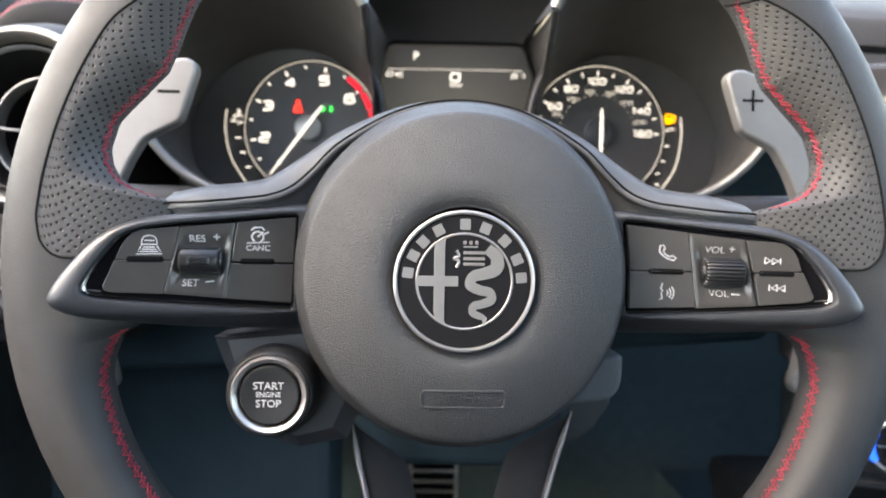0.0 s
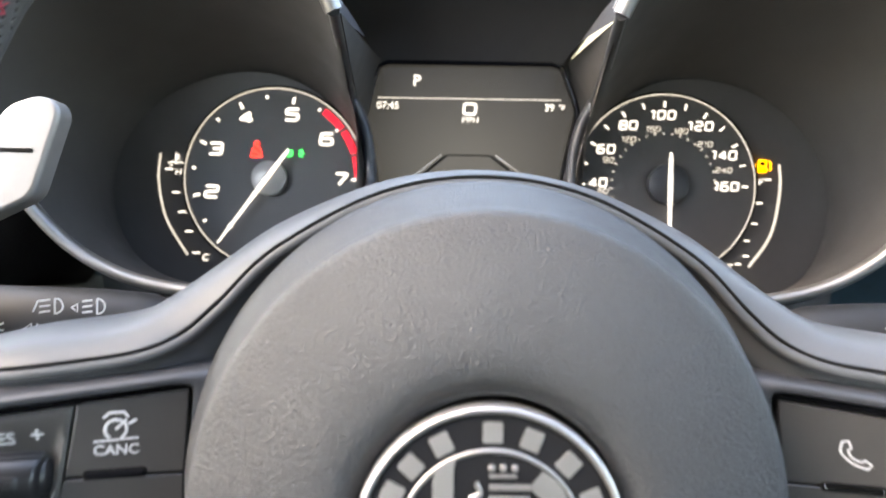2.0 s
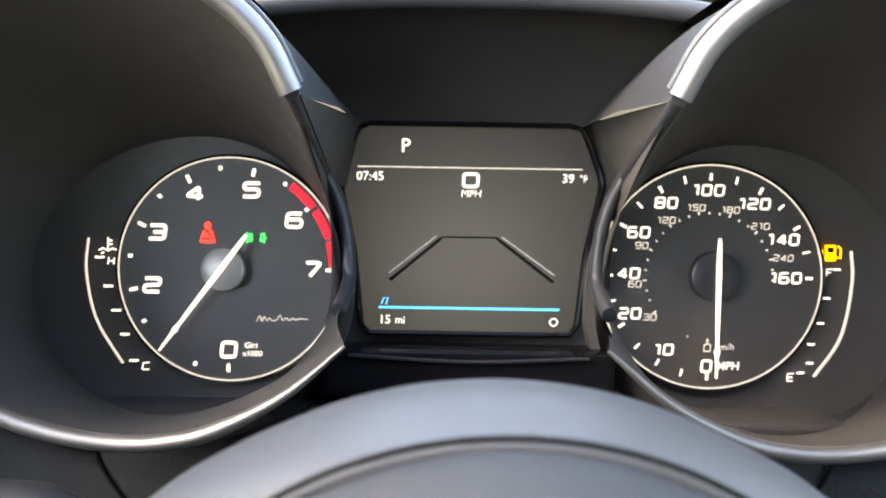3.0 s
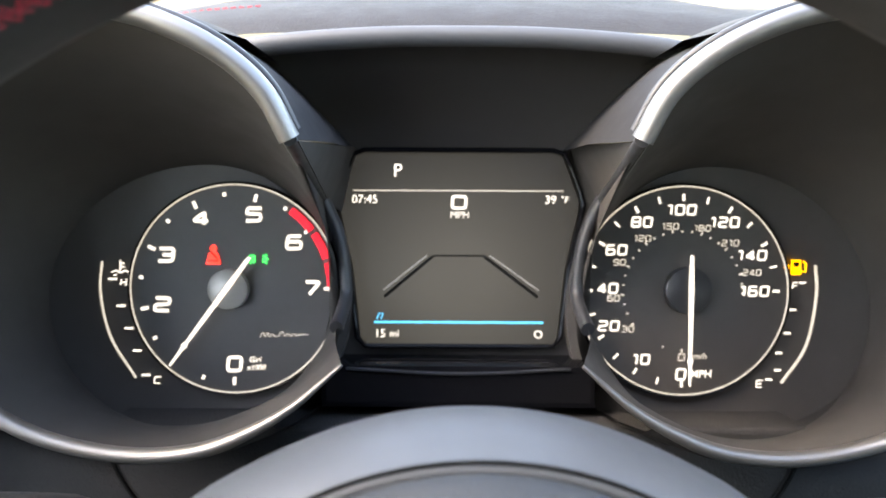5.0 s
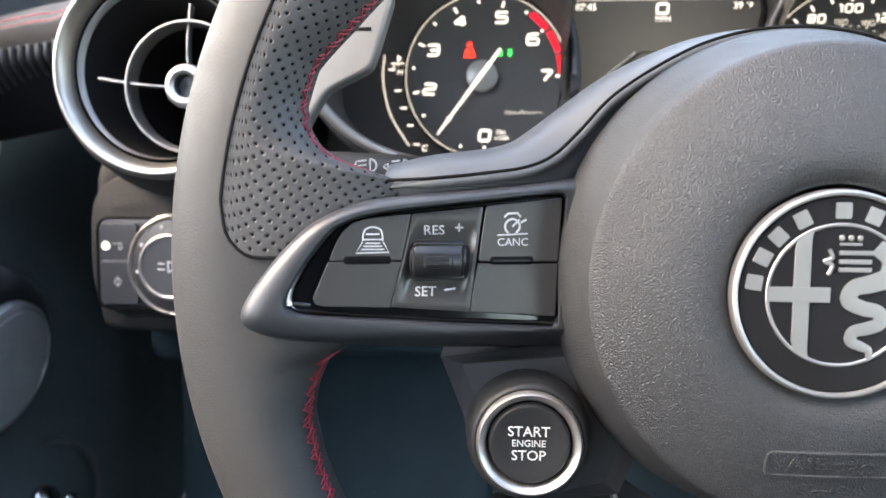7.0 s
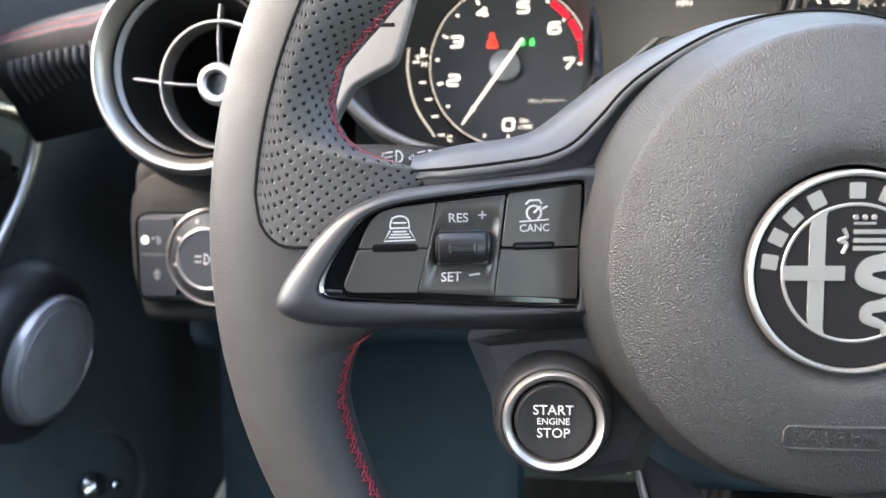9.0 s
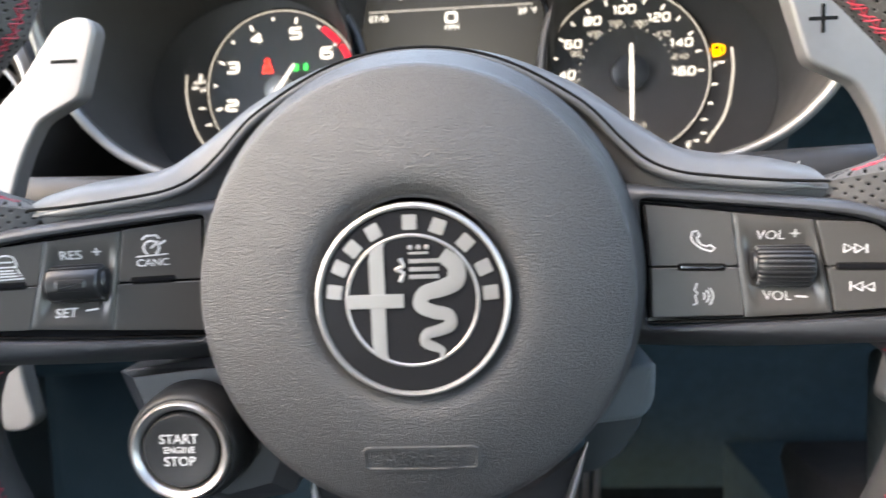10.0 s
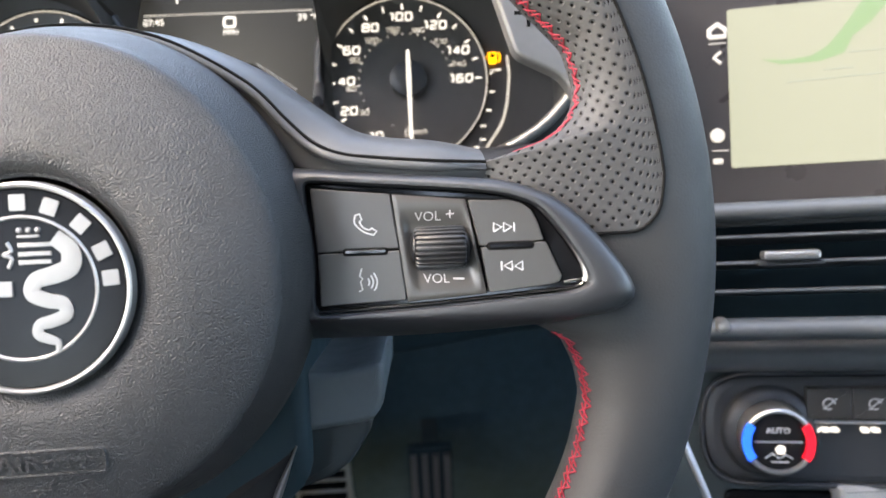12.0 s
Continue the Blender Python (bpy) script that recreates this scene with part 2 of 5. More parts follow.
def loft(loops, closed=True, cap_start=False, cap_end=False, bm=None):
    """Joins loops of equally many points with quads."""
    bm = bm or bmesh.new()
    rings = [[bm.verts.new(Vector(p)) for p in loop] for loop in loops]
    n = len(rings[0])
    for a, b in zip(rings, rings[1:]):
        for i in range(n if closed else n - 1):
            j = (i + 1) % n
            try:
                bm.faces.new((a[i], a[j], b[j], b[i]))
            except ValueError:
                pass
    if cap_start:
        bm.faces.new(rings[0])
    if cap_end:
        bm.faces.new(rings[-1])
    return bm


def slab(poly, low, high, bevel=0.6, warp=None, steps=3, bm=None):
    """An upright plate on a plan outline, with a rounded upper edge."""
    poly = [tuple(p[:2]) for p in poly]
    loops = [[(*p, low) for p in poly]]
    for k in range(steps + 1):
        a = math.pi / 2 * k / steps
        loops.append([(*p, high - bevel * (1 - math.sin(a))) for p in inset(poly, bevel * (1 - math.cos(a)))])
    loops.append([(*p, high) for p in inset(poly, bevel * 1.15 + 0.03)])
    return warped(loft(loops, True, True, True, bm), warp)


def box(u0, u1, v0, v1, low, high, bevel=0.5, warp=None, radius=0.0, bm=None):
    poly = [(u0, v0), (u1, v0), (u1, v1), (u0, v1)]
    return slab(rounded(poly, radius) if radius else poly, low, high, bevel, warp, 2, bm)


def lathe(profile, n=64, center=(0, 0), squash=(1, 1), low=0.0, closed_start=False, closed_end=False, bm=None):
    """Turns a profile of (radius, height) round the w axis."""
    loops = []
    for r, z in profile:
        loops.append([(center[0] + r * squash[0] * math.cos(2 * math.pi * i / n), center[1] + r * squash[1] * math.sin(2 * math.pi * i / n), z + low) for i in range(n)])
    return loft(loops, True, closed_start, closed_end, bm)


def tube(path, radius, n=8, closed=False, flat=1.0, up=(0, 0, 1), taper=None, bm=None):
    """A round or flattened rod along a path; flat: its thickness along up against its width."""
    pts = [Vector(p) for p in path]
    loops = []
    for i, p in enumerate(pts):
        a = pts[i - 1] if closed or i else p
        b = pts[(i + 1) % len(pts)] if closed or i + 1 < len(pts) else p
        t = (b - a).normalized()
        side = t.cross(Vector(up))
        side = side.normalized() if side.length > 1e-6 else t.orthogonal().normalized()
        top = side.cross(t).normalized()
        r = radius * (taper(i / max(1, len(pts) - 1)) if taper else 1)
        loops.append([p + r * (math.cos(2 * math.pi * k / n) * side + flat * math.sin(2 * math.pi * k / n) * top) for k in range(n)])
    if closed:
        loops.append(loops[0])
        bm = loft(loops, True, False, False, bm)
        bmesh.ops.remove_doubles(bm, verts=bm.verts[:], dist=1e-5)
        return bm
    return loft(loops, True, True, True, bm)


def dashes(path, radius, length=3.2, gap=1.4, bm=None):
    """Separate short stitches along a path."""
    run = sum((Vector(b) - Vector(a)).length for a, b in zip(path, path[1:]))
    p = resample(path, max(6, int(run / 0.8)), closed=False)
    bm, step = bm or bmesh.new(), int((length + gap) / 0.8)
    for i in range(0, len(p) - step, step):
        piece = p[i:i + max(2, int(length / 0.8))]
        tube(piece, radius * random.uniform(0.85, 1.1), 5, bm=bm)
    return bm


def lettering(name, body, size, at, mat, parent, wide=1.0, bold=0.0, slant=0.0, warp=None, depth=0.15, align="CENTER", turn=0.0):
    """Raised or printed characters in the built-in font."""
    cu = bpy.data.curves.new(name, "FONT")
    cu.body, cu.size, cu.align_x, cu.align_y, cu.extrude, cu.offset, cu.shear, cu.resolution_u = body, size, align, "CENTER", depth / 2, bold, slant, 3
    ob = new(name, cu)
    dg = bpy.context.evaluated_depsgraph_get()
    me = bpy.data.meshes.new_from_object(ob.evaluated_get(dg))
    bpy.data.objects.remove(ob)
    bpy.data.curves.remove(cu)
    bm = bmesh.new()
    bm.from_mesh(me)
    bpy.data.meshes.remove(me)
    bmesh.ops.remove_doubles(bm, verts=bm.verts[:], dist=1e-4)
    c, s = math.cos(radians(turn)), math.sin(radians(turn))
    for v in bm.verts:
        x, y = v.co.x * wide, v.co.y
        v.co = Vector((at[0] + c * x - s * y, at[1] + s * x + c * y, at[2] + v.co.z))
    return part(name, warped(bm, warp), mat, parent, smooth=False)


GLYPHS = {"0": [[(0.5, 1), (0, 1), (0, 0), (1, 0), (1, 1), (0.5, 1)]], "1": [[(0.1, 0.92), (0.55, 1), (0.55, 0)]], "2": [[(0, 1), (1, 1), (1, 0.52), (0, 0.48), (0, 0), (1, 0)]],
          "3": [[(0, 1), (1, 1), (1, 0), (0, 0)], [(0.25, 0.5), (1, 0.5)]], "4": [[(0.8, 0), (0.8, 1), (0, 0.28), (1.08, 0.28)]], "5": [[(1, 1), (0, 1), (0, 0.55), (1, 0.55), (1, 0), (0, 0)]],
          "6": [[(0.94, 1), (0, 1), (0, 0), (1, 0), (1, 0.56), (0.05, 0.56)]], "7": [[(0, 1), (1, 1), (0.35, 0)]], "8": [[(0.5, 1), (0, 1), (0, 0), (1, 0), (1, 1), (0.5, 1)], [(0, 0.52), (1, 0.52)]],
          "9": [[(1, 0.45), (0, 0.45), (0, 1), (1, 1), (1, 0), (0.05, 0)]], "C": [[(1, 1), (0, 1), (0, 0), (1, 0)]], "E": [[(1, 1), (0, 1), (0, 0), (1, 0)], [(0, 0.5), (0.85, 0.5)]],
          "F": [[(1, 1), (0, 1), (0, 0)], [(0, 0.48), (0.85, 0.48)]], "H": [[(0, 0), (0, 1)], [(1, 0), (1, 1)], [(0, 0.5), (1, 0.5)]]}


def bent(line, r):
    """An open line with its corners rounded."""
    out = [line[0]]
    for a, b, c in zip(line, line[1:], line[2:]):
        a, b, c = (np.array(p, float) for p in (a, b, c))
        d0, d1 = a - b, c - b
        s = min(r, 0.45 * np.linalg.norm(d0), 0.45 * np.linalg.norm(d1))
        p0, p1 = b + d0 / np.linalg.norm(d0) * s, b + d1 / np.linalg.norm(d1) * s
        out += [tuple((1 - t) ** 2 * p0 + 2 * t * (1 - t) * b + t * t * p1) for t in (0, 0.25, 0.5, 0.75, 1)]
    return out + [line[-1]]


def numerals(name, body, tall, at, mat, parent, wide=1.0, weight=1.0, slant=0.1):
    """Wide, square-cut dial figures drawn with strokes of one weight."""
    cells = [(tall * wide - weight) * (0.62 if c == "1" else 1.0) for c in body]
    gap = weight * 1.85
    x = at[0] - (sum(cells) + gap * (len(body) - 1)) / 2
    bm, h = bmesh.new(), tall - weight
    for c, cell in zip(body, cells):
        w = tall * wide - weight
        for line in GLYPHS[c]:
            pts = bent([(x + p[0] * w, at[1] + (p[1] - 0.5) * h) for p in line], weight * 0.95)
            tube([(p[0] + slant * (p[1] - at[1]), p[1], at[2]) for p in pts], weight / 2, 8, flat=0.3, bm=bm)
        x += cell + gap
    return part(name, bm, mat, parent)


def strokes(name, lines, width, at, mat, parent, warp=None, high=0.0, scale=1.0):
    """A printed symbol drawn with lines of one width."""
    bm = bmesh.new()
    for line in lines:
        tube([(at[0] + x * scale, at[1] + y * scale, high) for x, y in line], width / 2, 6, flat=0.35, bm=bm)
    return part(name, warped(bm, warp), mat, parent)


def arc(cx, cy, r, a0, a1, n=10):
    return [(cx + r * math.cos(radians(a0 + (a1 - a0) * k / n)), cy + r * math.sin(radians(a0 + (a1 - a0) * k / n))) for k in range(n + 1)]


def quad(points, thick=2.0):
    """A plain sheet with thickness through four or more corners."""
    p = [Vector(q) for q in points]
    n = (p[1] - p[0]).cross(p[2] - p[0]).normalized() * thick
    return loft([p, [q - n for q in p]], True, True, True)

# ---- the steering wheel ----
wheel = thing("steering_wheel", (0, 0, -60), "black leather sports steering wheel with red stitching and round hub", "steering wheel", base=WHEEL)


def smoothstep(a, b, x):
    t = min(1.0, max(0.0, (x - a) / (b - a)))
    return t * t * (3 - 2 * t)


THUMB = ([-90, -40, -31, -24, -18, -15, -12, -11, -10, -9.2, 11.35, 11.6, 11.85, 12.15, 12.6, 13.4, 15, 17.3, 21.5, 27, 32, 36, 44, 51, 58, 67, 90],
         [166, 165.5, 164.5, 163, 160.5, 156.5, 150.5, 144, 132, 122, 122, 131, 140, 146.5, 150.5, 155, 159.5, 162.5, 163.0, 157.5, 154, 156, 164, 167, 169.5, 171, 172])


def side_lift(deg):
    """Degrees above the level of the hub, on either side."""
    up = (deg + 180) % 360 - 180
    return up if abs(up) <= 90 else (180 - up if up > 0 else -180 - up)


def inner_radius(deg):
    """The rim's inner edge: slim all round, with a thumb rest above each spoke."""
    return float(np.interp(side_lift(deg), *THUMB)) + 0.8


RIM_C, RIM_W, RIM_B, RIM_A = 176.0, -28.0, 17.0, 23.0


def rim_point(deg, phi, lift=0.0):
    """A point of the rim's skin; phi 0 outwards, 90 to the driver, 180 to the hub."""
    c, s = math.cos(radians(phi)), math.sin(radians(phi))
    a = RIM_A if c > 0 else RIM_C - inner_radius(deg)
    flare = max(0.0, (a - 22.0) / 36.0)
    r = RIM_C + (a + lift) * c
    w = RIM_W + (RIM_B + lift) * s - (flare * 3.0 * max(0.0, -c) ** 1.5 if c < 0 else 0.0)
    return (2.3 + r * math.cos(radians(deg)), r * math.sin(radians(deg)), w)


def rim_angles():
    out, a = [], 0.0
    while a < 360:
        out.append(a)
        side = side_lift(a)
        a += 0.06 if 11.2 < side < 12.9 else 0.15 if -12.2 < side < -8.8 else 0.5 if abs(side) < 24 else 2.0
    return out


loops = [[rim_point(a, 360 * k / 36) for k in range(36)] for a in rim_angles()]
part("rim", loft(loops + [loops[0]]), RIM, wheel, "smooth dark grey leather rim")

# perforated leather thumb grips, with a row of red cross stitches on the inner edge
PERF = surface("perforated_leather", (0.045, 0.044, 0.044), 0.62, 0.1, 20, 0.05)


def perforate(m):
    t = m.node_tree
    b = t.nodes["Principled BSDF"]
    uv = node(m, "ShaderNodeUVMap")
    uv.uv_map = "skin"
    cells = node(m, "ShaderNodeTexVoronoi", Scale=1.0, Randomness=0.04)
    cells.voronoi_dimensions = "2D"
    wire(m, uv, "UV", cells, "Vector")
    hole = t.nodes.new("ShaderNodeMapRange")
    hole.inputs["From Min"].default_value, hole.inputs["From Max"].default_value = 0.125, 0.178
    hole.inputs["To Min"].default_value, hole.inputs["To Max"].default_value = 0.0, 1.0
    wire(m, cells, "Distance", hole, "Value")
    dim = t.nodes.new("ShaderNodeMix")
    dim.data_type = "RGBA"
    dim.inputs[6].default_value = (0.002, 0.002, 0.002, 1)
    old = b.inputs["Base Color"].links[0].from_socket
    t.links.new(hole.outputs[0], dim.inputs[0])
    t.links.new(old, dim.inputs[7])
    t.links.new(dim.outputs[2], b.inputs["Base Color"])
    soft = t.nodes.new("ShaderNodeMapRange")
    soft.inputs["From Min"].default_value, soft.inputs["From Max"].default_value = 0.1, 0.3
    wire(m, cells, "Distance", soft, "Value")
    bump = node(m, "ShaderNodeBump", Strength=0.6, Distance=0.0006)
    t.links.new(soft.outputs[0], bump.inputs["Height"])
    co = node(m, "ShaderNodeTexCoord")
    fine = node(m, "ShaderNodeTexVoronoi", Scale=1500.0)
    wire(m, co, "Object", fine, "Vector")
    bump2 = node(m, "ShaderNodeBump", Strength=0.15, Distance=0.0003)
    wire(m, fine, "Distance", bump2, "Height")
    wire(m, bump, "Normal", bump2, "Normal")
    wire(m, bump2, "Normal", b, "Normal")
    spec = t.nodes.new("ShaderNodeMath")
    spec.operation = "MULTIPLY"
    spec.inputs[1].default_value = 0.3
    t.links.new(hole.outputs[0], spec.inputs[0])
    t.links.new(spec.outputs[0], b.inputs["Specular IOR Level"])


perforate(PERF)


def grip(sign):
    """One perforated panel: from the seam on the rim's crown to the stitched inner edge."""
    rows, n_a, n_p = [], 150, 30
    for i in range(n_a + 1):
        s = i / n_a
        row = []
        for k in range(n_p + 1):
            q = (k / n_p) ** 1.7
            end_high = 46.0 - 2.5 * (1 - q) ** 1.2
            end_low = 0.6 + 5.5 * max(0.0, 1 - q / 0.14) ** 2
            lift = end_low + (end_high - end_low) * s
            deg = lift if sign > 0 else 180 - lift
            edge = 84.0 + 40.0 * max(0.0, (s - 0.68) / 0.32) ** 2.2
            row.append(rim_point(deg, edge + (196 - edge) * q, 0.35))
        rows.append(row)
    bm = loft(rows, closed=False)
    uv = bm.loops.layers.uv.new("skin")
    bm.verts.ensure_lookup_table()
    cell = 3.15
    pos = {}
    run_p = np.zeros((n_a + 1, n_p + 1))
    run_a = np.zeros((n_a + 1, n_p + 1))
    g = np.array(rows)
    run_p[:, 1:] = np.cumsum(np.linalg.norm(np.diff(g, axis=1), axis=2), axis=1)
    mid = np.cumsum(np.r_[0, np.linalg.norm(np.diff(g[:, 6], axis=0), axis=1)])
    for i in range(n_a + 1):
        for k in range(n_p + 1):
            pos[i * (n_p + 1) + k] = (run_p[i, k], mid[i])
    bm.verts.index_update()
    for f in bm.faces:
        for l in f.loops:
            x, y = pos[l.vert.index]
            l[uv].uv = ((x + y) * 0.7071 / cell, (x - y) * 0.7071 / cell)
    ob = part("grip", bm, PERF, wheel, "perforated black leather thumb grip")
    border = [rows[i][0] for i in range(n_a + 1)] + rows[-1][1:]
    bm = tube(border, 0.55, 6)
    part("seam", bm, SEAM, ob)
    part("seam", tube(rows[0], 0.5, 6), SEAM, ob)
    return rows


def stitches(turn, a0, a1, mid, half, pitch=5.2):
    """Red cross stitches that lie on the rim's skin from one angle to another; mid: where round the rim, half: their reach in millimetres."""
    run = [Vector(rim_point(turn(b), mid)) for b in np.linspace(a0, a1, 500)]
    length = np.r_[0, np.cumsum([(q - p).length for p, q in zip(run, run[1:])])]
    count = max(3, int(length[-1] / pitch))

    def at(along, across, lift):
        deg = turn(float(np.interp(along * pitch, length, np.linspace(a0, a1, 500))))
        arm = (Vector(rim_point(deg, mid + 4)) - Vector(rim_point(deg, mid - 4))).length / 8
        return rim_point(deg, mid + across / max(0.2, arm), lift)

    bm = bmesh.new()
    for i in range(count):
        j0, j1, j2 = (random.uniform(-0.3, 0.3) for _ in range(3))
        tube([at(i, -half + j0, 0.25), at(i + 0.3, -0.2 * half, 0.75), at(i + 0.62, half + j1, 0.3)], 0.3, 5, bm=bm)
        tube([at(i + 0.62, half + j1, 0.3), at(i + 0.8, 0.1, 0.8), at(i + 1.02, -half + j2, 0.25)], 0.3, 5, bm=bm)
        tube([at(i + 0.1, half * 0.8 - j0, 0.3), at(i + 0.4, 0.1, 0.9), at(i + 0.75, -half * 0.8 + j2, 0.3)], 0.28, 5, bm=bm)
    tube([at(k * 0.5, 0.0, 0.35) for k in range(2 * count)], 0.3, 6, bm=bm)
    return bm


for sign in (-1, 1):
    grip(sign)
    turn = (lambda lift: lift) if sign > 0 else (lambda lift: 180 - lift)
    for a0, a1, mid, half in ((88, 45.5, 150, 2.7), (45.5, 11.7, 168, 2.4), (-11.2, -88, 159, 2.7)):
        part("stitching", stitches(turn, a0, a1, mid, half), THREAD, wheel, "red cross stitching")

# airbag cover
HC = (0.0, -4.2)
cover = part("airbag_cover", lathe([(32.0, -0.8), (33.6, -0.25), (36, 0.0), (42, -0.5), (48, -1.5), (54, -2.9), (59, -4.5), (63, -5.8), (65.3, -6.8), (66.4, -7.9), (67.0, -9.6),
                                    (67.7, -12.6), (69.6, -17.8), (71.8, -24), (73.8, -30), (74.8, -34.5), (74.2, -37), (71, -38)], 112, HC, (1.0, 1.035)), PAD, wheel, "pebbled black airbag cover")


part("badge_recess", lathe(spline([(28.4, -3.4), (29.3, -3.0), (30.2, -2.1), (31.2, -1.3), (32.1, -0.75)], 4), 112, HC, (1.0, 1.035)), PAD, cover, "smooth dished lip round the emblem")


def on_cover(u, v, w):
    r = math.hypot(u, (v - HC[1]) / 1.035)
    prof = [(28, -3), (33.6, -0.25), (36, 0.0), (42, -0.5), (48, -1.5), (54, -2.9), (59, -4.5), (63, -5.8), (65.3, -6.8), (66.4, -7.9)]
    return (u, v, float(np.interp(r, [p[0] for p in prof], [p[1] for p in prof])) + w)


frame_line = resample(rounded([(-17, -56.6), (-17, -49.6), (17, -49.6), (17, -56.6)], 1.5), 60)
part("embossed_frame", warped(tube([(u, v, 0) for u, v in frame_line], 0.6, 6, closed=True), on_cover), PAD, cover)
lettering("embossed_text", "AIRbag", 6.2, (0.0, -53.1, 0), PAD, cover, wide=1.35, bold=0.0, depth=0.9, warp=on_cover)
strokes("embossed_mark", [arc(-1, -62.5, 2.2, 200, 340), [(-3.6, -61.2), (1.6, -61.2)], arc(-1, -63.0, 1.1, 0, 360), [(1.6, -61.2), (2.2, -58.6)]], 0.9, (0, 0), PAD, cover, on_cover, 0.2)

# badge
BC = (-0.5, -5.0)
badge = part("badge", lathe([(0.01, 0.0), (20, 0.15), (26.6, 0.0), (27.2, -1.6)], 72, BC), ENAMEL, wheel, "round black enamel emblem in a chrome ring")
part("outer_ring", lathe([(26.9, -0.1), (27.2, 0.7), (27.9, 0.9), (28.5, 0.5), (28.9, -2.5)], 96, BC), EMBLEM, badge)
part("inner_ring", tube([(BC[0] + x, BC[1] + y, 0.25) for x, y in arc(0, 0, 19.2, 0, 355, 70)], 0.5, 6, closed=True, flat=0.6), EMBLEM, badge)
for a in (172, 154, 137, 117.5, 90, 69, 46, 23.5, 4.5):
    c, s = math.cos(radians(a)), math.sin(radians(a))
    x, y = BC[0] + 23.0 * c, BC[1] + 23.0 * s
    bm = box(-2.1, 2.1, -2.2, 2.2, 0.1, 0.4, 0.06, radius=0.5)
    for v in bm.verts:
        v.co = Vector((x + s * v.co.x + c * v.co.y, y - c * v.co.x + s * v.co.y, v.co.z))
    part("ring_mark", bm, EMBLEM, badge)


def in_circle(u0, u1, v0, v1, r=19.0):
    p = [(u0, v0), (u1, v0), (u1, v1), (u0, v1)]
    out = []
    for i in range(4):
        for k in range(12):
            t = k / 12
            x, y = p[i][0] + (p[(i + 1) % 4][0] - p[i][0]) * t, p[i][1] + (p[(i + 1) % 4][1] - p[i][1]) * t
            d = math.hypot(x, y)
            out.append((BC[0] + x * min(1, r / d), BC[1] + y * min(1, r / d)))
    return out


part("cross_upright", slab(in_circle(-12.3, -8.0, -18.6, 18.6), 0.05, 0.5, 0.08), EMBLEM, badge)
part("cross_bar", slab(in_circle(-19.0, -2.6, -2.0, 2.1), 0.05, 0.56, 0.08), EMBLEM, badge)
wave = spline([(9.0, 13.4), (12.8, 10.0), (12.6, 5.4), (8.4, 3.4), (3.6, 2.0), (2.4, -1.4), (6.2, -3.4), (10.2, -4.4), (10.8, -7.4), (7.2, -9.0), (4.0, -9.9), (3.4, -12.4), (6.0, -13.8), (8.2, -14.9), (8.2, -17.4)], 7)
n_w = len(wave)
left_edge, right_edge = [], []
for i, q in enumerate(wave):
    a, b = np.array(wave[max(0, i - 1)]), np.array(wave[min(n_w - 1, i + 1)])
    t = (b - a) / np.linalg.norm(b - a)
    h = np.interp(i / n_w, [0, 0.12, 0.3, 0.6, 0.85, 1], [2.2, 2.7, 2.15, 1.75, 1.35, 0.5])
    bend = np.cross((np.array(q) - a) / np.linalg.norm(np.array(q) - a + 1e-9), (b - np.array(q)) / np.linalg.norm(b - np.array(q) + 1e-9)) / (np.linalg.norm(b - a) / 2)
    tight = 0.8 / max(1e-3, abs(bend))
    hl, hr = (min(h, tight), h) if bend > 0 else (h, min(h, tight))
    left_edge.append((BC[0] + q[0] - t[1] * hl, BC[1] + q[1] + t[0] * hl))
    right_edge.append((BC[0] + q[0] + t[1] * hr, BC[1] + q[1] - t[0] * hr))
ribbon = loft([[(*p, 0.1) for p in left_edge], [(*p, 0.6) for p in left_edge], [((a[0] + b[0]) / 2, (a[1] + b[1]) / 2, 0.75) for a, b in zip(left_edge, right_edge)], [(*p, 0.6) for p in right_edge], [(*p, 0.1) for p in right_edge]], closed=False)
part("wavy_ribbon", ribbon, EMBLEM, badge)
part("small_bar", box(BC[0] - 0.6, BC[0] + 5.2, BC[1] + 13.6, BC[1] + 14.3, 0.1, 0.5, 0.1), EMBLEM, badge)
for x in (-0.1, 2.3, 4.7):
    part("small_stud", lathe([(0.01, 0.6), (0.6, 0.5), (0.8, 0.1)], 14, (BC[0] + x, BC[1] + 15.6)), EMBLEM, badge)
part("small_fork", tube([(BC[0] + x, BC[1] + y, 0.3) for x, y in spline([(-3.3, 12.5), (-2.4, 10.2), (-4.4, 9.2), (-2.4, 8.2), (-3.3, 5.6)], 5)], 0.55, 6, flat=0.6), EMBLEM, badge)
for y in (11.0, 8.6, 6.4):
    part("small_rung", box(BC[0] - 0.6, BC[0] + 8.0, BC[1] + y, BC[1] + y + 1.2, 0.1, 0.5, 0.15), EMBLEM, badge)


# spokes: a shell, a piano-black panel and its switches lie on a plane that rises to the rim
def slope(u, v, w):
    return (u, v, w + 0.3 * abs(u) - 51.5)


def flipped(poly, sign):
    return [(-sign * p[0], p[1], *p[2:]) for p in poly]


OUTER = spline([(-58, 28.0), (-68, 27.0), (-96, 23.6), (-120, 20.8), (-134, 18.6), (-147, 13.0), (-156, 4.6), (-163.6, -5.4), (-167.4, -12.0), (-168.2, -15.6), (-166.4, -18.8), (-158, -22.4), (-142, -25.6), (-109, -29.3), (-68, -31.0), (-58, -31.3)], 5)
